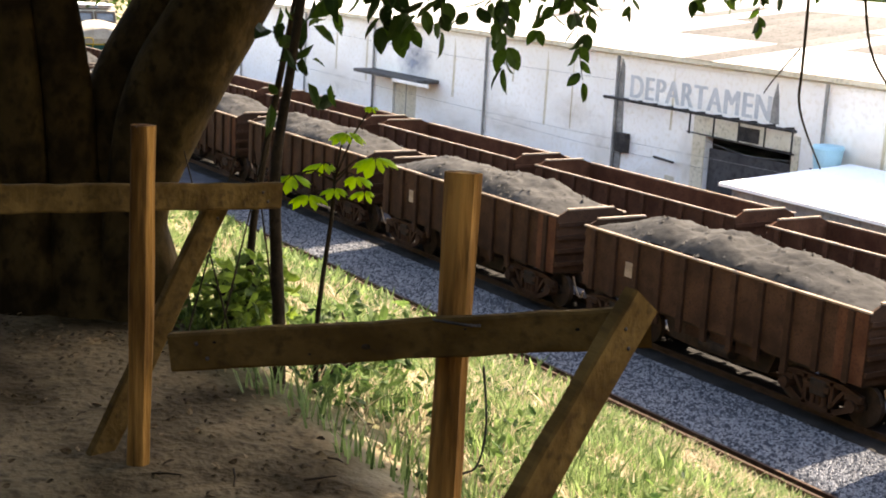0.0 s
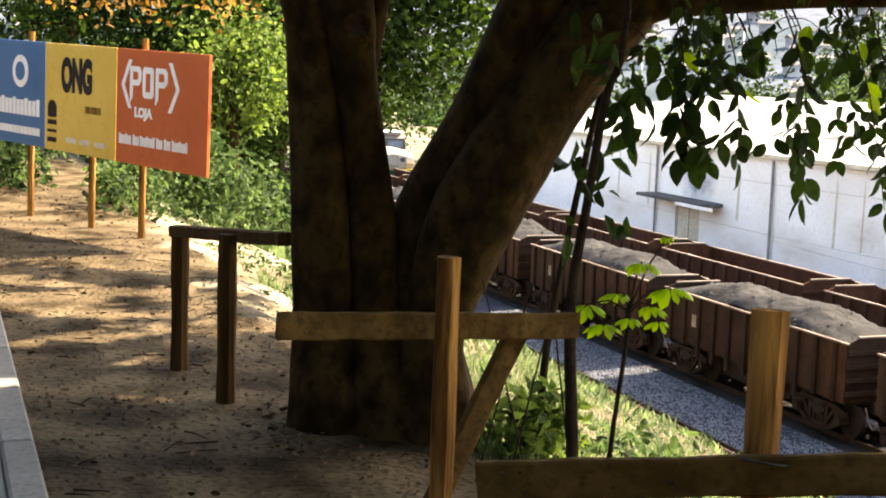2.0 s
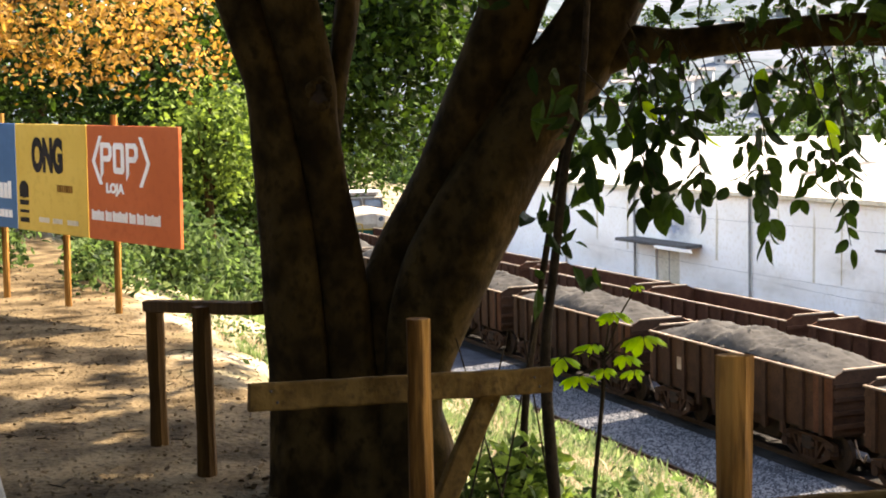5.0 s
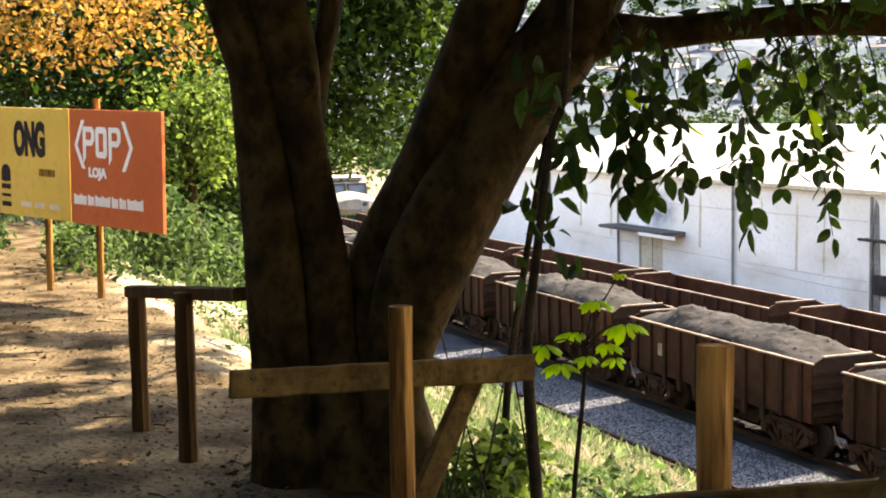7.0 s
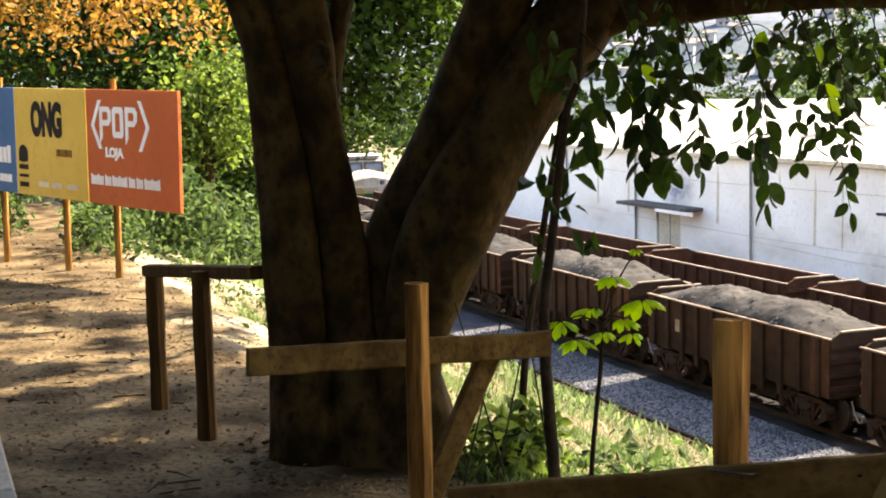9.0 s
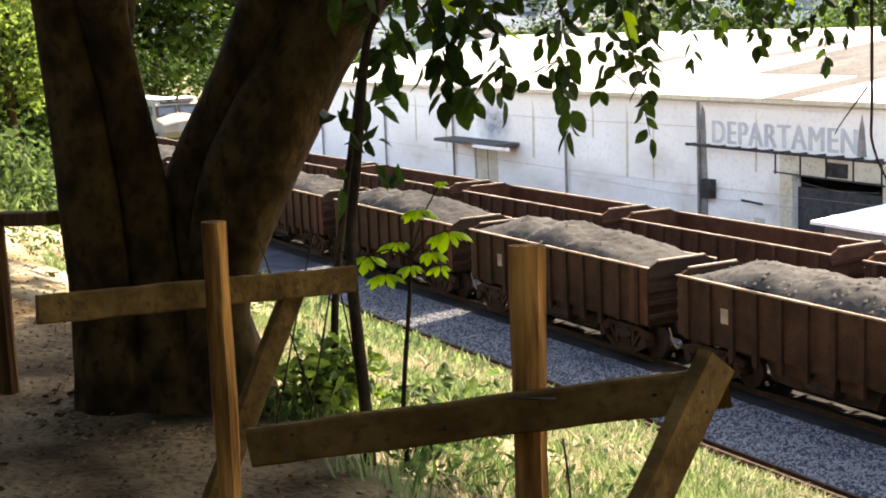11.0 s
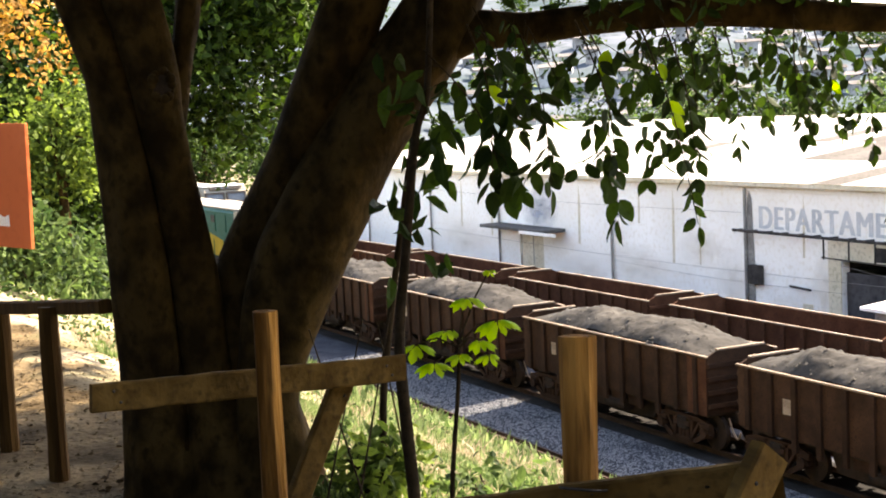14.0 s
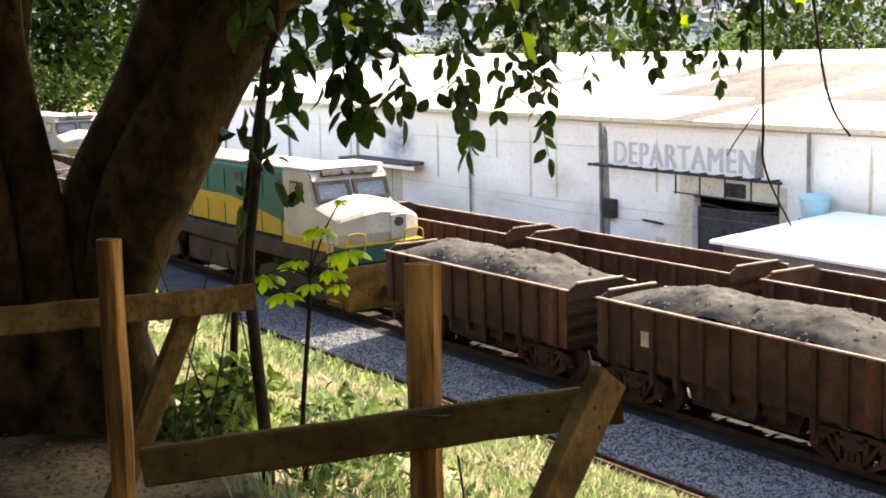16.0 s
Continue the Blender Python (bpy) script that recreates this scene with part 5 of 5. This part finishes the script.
        stake("railing_post", "round timber railing post beside the path, coloured darker for shade", (x, y, -0.25), (x, y, h), 0.05, x, "pole")
    plank("railing_beam", "dark timber beam along the top of the railing posts", (-7.62, 1.15, 0.77), (-6.3, 1.45, 0.885), 0.065, 0.09, 7, "railing", "pole")
    v = thing("dry_stalks", "thin crossing dry stalks on the bank", "stalks", kind="stuff")
    for i, (x0, y0, x1, y1) in enumerate(((-5.2, 2.0, -5.35, 2.3), (-5.25, 2.25, -5.2, 2.0), (-5.3, 2.2, -5.4, 2.45), (-5.35, 2.5, -5.2, 2.3))):
        part("stalk", tube([(x0, y0, 0.0), (x1, y1, 0.85)], [0.005, 0.003], 5), "twig", v)


fence()


def written(body, size, extrude=0.004, bold=0.035):
    font = bpy.data.curves.new("lettering", "FONT")
    font.body, font.size, font.extrude, font.offset = body, size, extrude, size * bold
    text = new("lettering", font)
    bpy.context.view_layer.update()
    me = bpy.data.meshes.new_from_object(text.evaluated_get(bpy.context.evaluated_depsgraph_get()))
    bpy.data.objects.remove(text)
    bpy.data.curves.remove(font)
    return me


def billboard():
    """Three printed panels in a row on timber posts; the local x runs from the near end to the far end as one reads it backwards."""
    a, b = Vector((-15.03, 0.99, 0)), Vector((-12.37, 2.19, 0))
    yaw = math.degrees(math.atan2(b.y - a.y, b.x - a.x))
    t = thing("billboard", "row of three blue, yellow and orange panels on timber posts", "billboard", pose(a.x, a.y, 0.06, 0, 1.7, yaw))
    total = (b - a).length
    split = total * 0.475
    z0, z1 = 0.70, 1.79

    def lay(parent, body, x, z, width, height, material, label):
        me = written(body, 1.0, bold=0.06)
        xs, ys = [v.co.x for v in me.vertices], [v.co.y for v in me.vertices]
        for v in me.vertices:
            v.co = (x + (v.co.x - min(xs)) / (max(xs) - min(xs)) * width, -0.022 - v.co.z * 0.5, z + (v.co.y - min(ys)) / (max(ys) - min(ys)) * height)
        me.materials.clear()
        me.materials.append(M[material])
        ob = new("lettering", me)
        ob.parent = parent
        ob["label"] = label

    spans = [("panel", -1.55, -0.006, "panel_blue", "blue printed panel"), ("panel", 0.006, split - 0.006, "panel_yellow", "yellow printed panel"), ("panel", split + 0.006, total, "panel_red", "orange-red printed panel")]
    panels = [part(n, box(x0, x1, -0.018, 0.018, z0, z1, 0.004), m, t, l) for n, x0, x1, m, l in spans]
    blue, yellow, red = panels
    # orange panel: brackets, words, a line of small print
    w = total - split
    for s in (1, -1):
        pts = [(0.0, 0.0), (0.13, 0.24), (0.185, 0.24), (0.055, 0.0), (0.185, -0.22), (0.13, -0.22)]
        x = split + (0.1 if s > 0 else 1.09)
        part("bracket_mark", prism([(px * s, pz) for px, pz in pts], -0.024, -0.019), "print_white", red, "white angle bracket", m=pose(x, 0, z0 + 0.75))
    letter_p = [(0, -0.06), (0.05, 0.0), (0.05, 0.11), (0.15, 0.11), (0.2, 0.16), (0.2, 0.25), (0.16, 0.29), (0, 0.29)]
    for x in (0.25, 0.69):
        p = part("letter_shape", prism([(split + x + px, z0 + 0.64 + pz) for px, pz in letter_p], -0.023, -0.019), "print_white", red, "white angular capital")
        part("counter", prism([(split + x + px, z0 + 0.64 + pz) for px, pz in ((0.06, 0.165), (0.13, 0.165), (0.145, 0.18), (0.145, 0.225), (0.13, 0.24), (0.06, 0.24))], -0.0265, -0.0235), "panel_red", p)
    o = part("letter_shape", prism([(split + 0.47 + px, z0 + 0.64 + pz) for px, pz in ((0, 0.03), (0.03, 0), (0.16, 0), (0.19, 0.03), (0.19, 0.26), (0.16, 0.29), (0.03, 0.29), (0, 0.26))], -0.023, -0.019), "print_white", red, "white angular capital")
    part("counter", prism([(split + 0.47 + px, z0 + 0.64 + pz) for px, pz in ((0.06, 0.06), (0.13, 0.06), (0.13, 0.23), (0.06, 0.23))], -0.0265, -0.0235), "panel_red", o)
    lay(red, "LOJA", split + 0.34, z0 + 0.425, 0.31, 0.125, "print_white", "white capitals")
    for start, count in ((0.07, 6), (0.315, 3), (0.44, 7), (0.72, 3), (0.85, 3), (0.98, 7)):
        for k in range(count):
            tall = 0.085 if k % 3 else 0.1
            part("small_print", box(split + start + k * 0.037, split + start + k * 0.037 + 0.03, -0.023, -0.019, z0 + 0.185, z0 + 0.185 + tall), "print_white", red)
    # yellow panel
    lay(yellow, "ONG", 0.34, z0 + 0.60, 0.60, 0.36, "print_black", "black block capitals")
    for k in range(7):
        part("small_print", box(0.82 + k * 0.043, 0.85 + k * 0.043, -0.023, -0.019, z0 + 0.42, z0 + 0.49), "timber", yellow)
    for z, h in ((0.34, 0.07), (0.26, 0.05), (0.18, 0.03), (0.08, 0.05)):
        part("emblem_bar", box(0.07, 0.25, -0.023, -0.019, z0 + z, z0 + z + h), "print_black", yellow)
    q = bmesh.new()
    bmesh.ops.create_cone(q, cap_ends=True, segments=20, radius1=0.09, radius2=0.09, depth=0.006, matrix=Matrix.Translation((0.16, -0.021, z0 + 0.42)) @ Matrix.Rotation(radians(90), 4, "X"))
    part("emblem", q, "print_black", yellow, "black round emblem")
    for x, l in ((0.45, 0.2), (0.72, 0.18), (1.0, 0.2)):
        part("small_print", box(x, x + l, -0.023, -0.019, z0 + 0.1, z0 + 0.15), "cream", yellow)
    # blue panel
    q = bmesh.new()
    bmesh.ops.create_cone(q, cap_ends=True, segments=28, radius1=0.17, radius2=0.17, depth=0.006, matrix=Matrix.Translation((-0.52, -0.021, z0 + 0.77)) @ Matrix.Rotation(radians(90), 4, "X"))
    part("emblem", q, "print_white", blue, "white round emblem")
    q = bmesh.new()
    bmesh.ops.create_cone(q, cap_ends=True, segments=28, radius1=0.1, radius2=0.1, depth=0.006, matrix=Matrix.Translation((-0.52, -0.025, z0 + 0.77)) @ Matrix.Rotation(radians(90), 4, "X"))
    part("emblem_field", q, "panel_blue", blue)
    for k in range(16):
        part("small_print", box(-1.45 + k * 0.085, -1.38 + k * 0.085, -0.023, -0.019, z0 + 0.31, z0 + 0.47 + 0.02 * (k % 3 == 0)), "print_white", blue)
        part("small_print", box(-1.45 + k * 0.085, -1.376 + k * 0.085, -0.023, -0.019, z0 + 0.11, z0 + 0.19), "print_white", blue)
    for x, over in ((-1.5, -0.3), (-0.42, 0.1), (0.84, -0.3), (split + 0.38, 0.1)):
        m = pose(x, 0.055, 0)
        part("post", tube([(0, 0, -0.3), (0, 0, z1 + over)], [0.036, 0.034], 10, 0.1, x), "timber", t, m=m)


billboard()


# ---- unseen dark walls, added behind the camera to block skylight ----
def blocker_walls():
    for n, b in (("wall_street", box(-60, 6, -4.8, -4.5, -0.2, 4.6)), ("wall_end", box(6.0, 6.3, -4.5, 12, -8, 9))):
        tagged(part(n, b, "blocker"), "unseen plain dark wall added to block sky light", "wall", kind="structure")


blocker_walls()


# ---- other trees ----
def tree(name, label, base, height, radii, material, seed, count, per, size, lift=0.62, group="trees", away=(0.0, 0.0)):
    t = thing(name, label, "tree", group=group)
    b = Vector(base)
    top = b + Vector((away[0], away[1], height * lift))
    r = height * 0.022
    part("trunk", tube(*spline([b - Vector((0, 0, 0.4)), b + Vector((0.1, 0, height * 0.25)), top, top + Vector((0.2, 0.1, height * 0.2))], [r * 1.4, r, r * 0.7, r * 0.2], 4), 10, 0.1, seed), "bark", t)
    rng = random.Random(seed)
    for k in range(5):
        a = k * 1.26 + rng.random()
        s = b + Vector((0, 0, height * rng.uniform(0.3, 0.55)))
        e = top + Vector((math.cos(a) * radii[0] * 0.7, math.sin(a) * radii[1] * 0.7, rng.uniform(-0.1, 0.3) * radii[2]))
        part("limb", tube(*spline([s, (s + e) / 2 + Vector((0, 0, 0.2)), e], [r * 0.5, r * 0.35, r * 0.1], 4), 7), "bark", t)
    near = base[0] > -60
    tufts = clumps(tuple(top), radii, int(count * 0.42) if near else count, int(per * 2.6) if near else per, size * (2.1 if near else 1.7), seed, 0.2)
    part("crown", leaves(tufts, size, seed, 0.35, 0.55), material, t)


tree("orange_tree", "tree with dry orange-yellow leaves beside the path", (-18.0, -1.4, 0), 6.1, (2.4, 3.0, 1.5), "orange", 71, 300, 34, 0.095, 0.62, away=(0.0, 2.6))
tree("shade_tree", "broad dark green tree behind the billboard", (-26.5, 4.6, -0.6), 7.2, (2.4, 2.6, 3.2), "deep", 72, 280, 40, 0.16, 0.5)
tree("shade_tree", "broad dark green tree on the bank", (-30.0, 7.0, -2.6), 11.7, (3.2, 3.3, 3.2), "deep", 73, 520, 34, 0.22, 0.62, away=(0.0, 2.4))
tree("shade_tree", "leafy green tree behind the billboard", (-28.0, -1.2, 0), 7.5, (3.6, 3.2, 3.2), "wood", 74, 280, 36, 0.17, 0.5)
tree("shade_tree", "tall dark green tree behind the billboard", (-36.0, 3.0, -0.3), 11.0, (4.6, 4.0, 4.5), "wood", 75, 300, 40, 0.22, 0.55)
tree("shade_tree", "low dark green tree on the bank edge", (-27.5, 5.6, -1.4), 4.2, (1.6, 1.3, 1.3), "deep", 77, 200, 34, 0.15, 0.55)
tree("light_tree", "bright green young tree by the billboard", (-23.5, 4.7, -1.0), 3.9, (1.2, 0.9, 0.95), "light", 76, 110, 30, 0.12, 0.66)
for i, (x, y, h) in enumerate(((-105, 24, 9), (-112, 34, 10), (-100, 12, 11), (-118, 16, 14), (-96, 38, 8), (-125, 46, 13))):
    tree("yard_tree", "green tree at the far end of the railway yard", (x, y, -7.2), h, (h * 0.42, h * 0.42, h * 0.4), "bush" if i % 2 == 0 else "wood", 80 + i, 240, 12, 0.42, 0.6, "far trees")
for i, (x, y, h) in enumerate(((-88, 64, 9.6), (-93, 70, 14.5), (-80, 68, 10.4), (-73, 72, 10.0), (-66, 70, 11.5), (-58, 72, 13.0), (-50, 74, 12.4), (-43, 76, 12.0), (-98, 62, 9.2), (-62, 78, 15), (-36, 78, 12))):
    tree("roadside_tree", "rounded green tree beyond the warehouse roof", (x, y, -7.2), h, (h * 0.38, h * 0.38, h * 0.36), "wood" if i % 3 else "bush", 90 + i, 230, 12, 0.38, 0.62, "far trees")


# ---- distance ----
def hillside():
    """A long hill across the valley, with haze painted into its colour."""
    ob = None
    verts, faces = [], []
    n, rows = 90, 14
    for j in range(rows):
        for i in range(n):
            a = radians(20 + 95 * i / (n - 1))
            d = 330 + j * 34
            z = -7.5 + 0.19 * (d - 330) * (1 + 0.25 * math.sin(i * 0.17) + 0.15 * math.sin(i * 0.41 + 1)) + 3 * noise.noise(Vector((i * 0.3, j * 0.5, 0)))
            verts.append((-math.sin(a) * d, math.cos(a) * d, z))
    for j in range(rows - 1):
        for i in range(n - 1):
            faces.append((j * n + i, j * n + i + 1, (j + 1) * n + i + 1, (j + 1) * n + i))
    ob = smooth(part("backdrop_hill", (verts, [], faces), "painted_haze_hill"))
    tagged(ob, "grey-green hillside across the valley, haze painted into its colour", "hill", kind="structure")
    houses = []
    for k, (w, d, h) in enumerate(((5, 4, 2.6), (7.5, 4.5, 2.4), (4, 4, 4.2))):
        t = thing("hillside_house", "small pale house on the far hillside", "house", pose(-300, 150, 0), "hillside houses")
        part("wall", box(-w / 2, w / 2, -d / 2, d / 2, -3, h), "house", t)
        part("roof", prism([(-d / 2 - 0.5, h), (d / 2 + 0.5, h), (0, h + 1.0)], -w / 2 - 0.5, w / 2 + 0.5), "tiles", t, m=pose(0, 0, 0, 0, 0, 90))
        for s in (-1, 1):
            part("window", box(s * w / 4 - 0.5, s * w / 4 + 0.5, -d / 2 - 0.05, -d / 2, 0.8, 1.8), "dark", t)
        houses.append(t)
    rng = random.Random(12)
    for k in range(230):
        a, d = radians(rng.uniform(35, 92)), rng.uniform(335, 620)
        i = (math.degrees(a) - 20) / 95 * 89
        z = -7.5 + 0.19 * (d - 330) * (1 + 0.25 * math.sin(i * 0.17) + 0.15 * math.sin(i * 0.41 + 1))
        m = pose(-math.sin(a) * d, math.cos(a) * d, z, 0, 0, math.degrees(a) + rng.uniform(-30, 30))
        if k < 3:
            houses[k].matrix_world = m
        else:
            copy_thing(houses[k % 3], m)
    rng = np.random.default_rng(14)
    n = 420
    a, d = np.radians(rng.uniform(30, 95, n)), rng.uniform(200, 640, n)
    places = []
    for aa, dd in zip(a, d):
        i = (math.degrees(aa) - 20) / 95 * 89
        z = -7.2 if dd < 335 else -7.5 + 0.19 * (dd - 330) * (1 + 0.25 * math.sin(i * 0.17) + 0.15 * math.sin(i * 0.41 + 1))
        h = rng.uniform(3, 6)
        c = np.array((-math.sin(aa) * dd, math.cos(aa) * dd, z + h * 0.6))
        places.append(c + rng.normal(0, 1, (70, 3)) * (h * 0.45, h * 0.45, h * 0.3))
    tagged(part("distant_trees", leaves(np.concatenate(places), 1.6, 15, 0.2, 0.7), "wood"), "far green trees across the valley", "trees", kind="stuff")


hillside()


# ---- grass, straw and litter ----
def cover():
    rng = np.random.default_rng(17)

    def scatter(n, x0, x1, y0, y1, keep):
        x, y = rng.uniform(x0, x1, n), rng.uniform(y0, y1, n)
        out = []
        for a, b in zip(x.tolist(), y.tolist()):
            if b > edge_y(a) + (0.4 if a < -7.0 else -0.05) and keep(a, b):
                out.append((a, b, land(a, b) - 0.02))
        return np.array(out)

    def tufted(n, x0, x1, y0, y1, keep, per, spread):
        c = scatter(n, x0, x1, y0, y1, keep)
        p = (c[:, None] + rng.normal(0, 1, (len(c), per, 3)) * (spread, spread, 0.0)).reshape(-1, 3)
        return np.array([(a, b, land(a, b) - 0.02) for a, b, _ in p.tolist()])

    green = lambda a, b: noise.noise(Vector((a * 0.55, b * 0.55, 3))) + 0.5 * noise.noise(Vector((a * 2, b * 2, 1))) > -0.1 - 0.5 * (b < 2.5) + 0.012 * (b - 6)
    dry = lambda a, b: noise.noise(Vector((a * 0.55, b * 0.55, 3))) + 0.4 * noise.noise(Vector((a * 2.4, b * 2.4, 8))) < 0.32
    near = tufted(2700, -14, -0.8, 2.0, 9.0, green, 26, 0.055)
    mid = tufted(2200, -45, -2, 6, 16.2, green, 22, 0.11)
    far = scatter(20000, -110, -20, 2.2, 16.5, green)
    tagged(part("green_grass", blades(near, 0.15, 0.005, 1, 0.9), "grass"), "fresh green grass on the railway bank", "grass", kind="stuff")
    tagged(part("bank_grass", blades(mid, 0.24, 0.011, 2, 0.9), "grass"), "green grass on the lower bank", "grass", kind="stuff")
    tagged(part("far_grass", blades(far, 0.4, 0.05, 3, 0.7), "grass"), "green grass far along the bank", "grass", kind="stuff")
    tagged(part("dry_grass", blades(scatter(30000, -14, -0.5, 2.0, 9.0, lambda a, b: b > 2.35 and dry(a, b)), 0.1, 0.0045, 4, 1.9), "straw"), "dry straw-coloured grass on the bank", "grass", kind="stuff")
    tagged(part("lower_dry_grass", blades(scatter(36000, -45, -2, 7, 16.5, dry), 0.18, 0.011, 5, 1.6), "straw"), "dry grass by the old rail", "grass", kind="stuff")
    weeds = scatter(3600, -40, -1.5, 2.15, 16.3, lambda a, b: noise.noise(Vector((a * 0.8, b * 0.8, 9))) > 0.22 - 0.5 * (b < 2.9))
    tufts = (weeds[:, None] + rng.normal(0, 1, (len(weeds), 20, 3)) * (0.11, 0.11, 0.05) + (0, 0, 0.1)).reshape(-1, 3)
    tagged(part("weeds", leaves(tufts, 0.065, 18, -0.2, 0.45), "bush"), "low leafy weeds among the grass", "weeds", kind="stuff")
    n = 1900
    x, y = rng.uniform(-19, -1, n), rng.uniform(0.3, 2.5, n)
    ring, reach = rng.uniform(0, 2 * np.pi, 420), rng.normal(0.56, 0.1, 420)
    x = np.concatenate([x, -6.1 + np.cos(ring) * reach])
    y = np.concatenate([y, 1.86 + np.sin(ring) * reach])
    flat = np.array([(a, b, land(a, b) + 0.012) for a, b in zip(x.tolist(), y.tolist())])
    tagged(part("leaf_litter", leaves(flat, 0.038, 19, 0.0, 0.5, 0.2, 0.15), "litter"), "dead leaves and twigs scattered on the earth", "litter", kind="stuff")
    for k in range(90):
        x0, y0, a0 = float(rng.uniform(-13, -2.5)), float(rng.uniform(0.3, 2.2)), float(rng.uniform(0, 6.28))
        l0 = float(rng.uniform(0.06, 0.2))
        x1, y1 = x0 + l0 * math.cos(a0), y0 + l0 * math.sin(a0)
        stick = thing("fallen_twig", "thin dry brown twig lying on the earth", "twig", group="fallen twigs")
        part("stick", tube([(x0, y0, land(x0, y0) + 0.006), ((x0 + x1) / 2 + 0.01, (y0 + y1) / 2, land(x0, y0) + 0.012), (x1, y1, land(x1, y1) + 0.006)], [0.004, 0.0035, 0.002], 5), "twig", stick)
    n = 2600
    x, y = rng.uniform(-14, -2, n), rng.uniform(0.35, 2.4, n)
    base = np.array([[-1, -1, -0.6], [1, -0.8, -0.5], [0.9, 1, -0.6], [-0.8, 0.9, -0.5], [0.1, 0, 0.4]], float)
    size = rng.uniform(0.003, 0.014, (n, 1, 1)) ** 1.0 * rng.uniform(0.7, 1.2, (n, 5, 1))
    z = np.array([land(a, b) for a, b in zip(x.tolist(), y.tolist())])
    v = (base[None] * size + np.stack([x, y, z + 0.006], 1)[:, None]).reshape(-1, 3)
    k = np.arange(n)[:, None] * 5
    f = np.concatenate([k + t for t in ([0, 1, 4], [1, 2, 4], [2, 3, 4], [3, 0, 4])], 0)
    tagged(part("pebbles", (v.tolist(), [], f.tolist()), "earth"), "small clods and pebbles on the bare earth", "pebbles", kind="stuff")


cover()


# ---- what moves ----
def motions():
    for ob, x in moving:
        walk(ob, [(t, pose(x + way, TRACKS[0], RAIL)) for t, way in ROLLED])


motions()
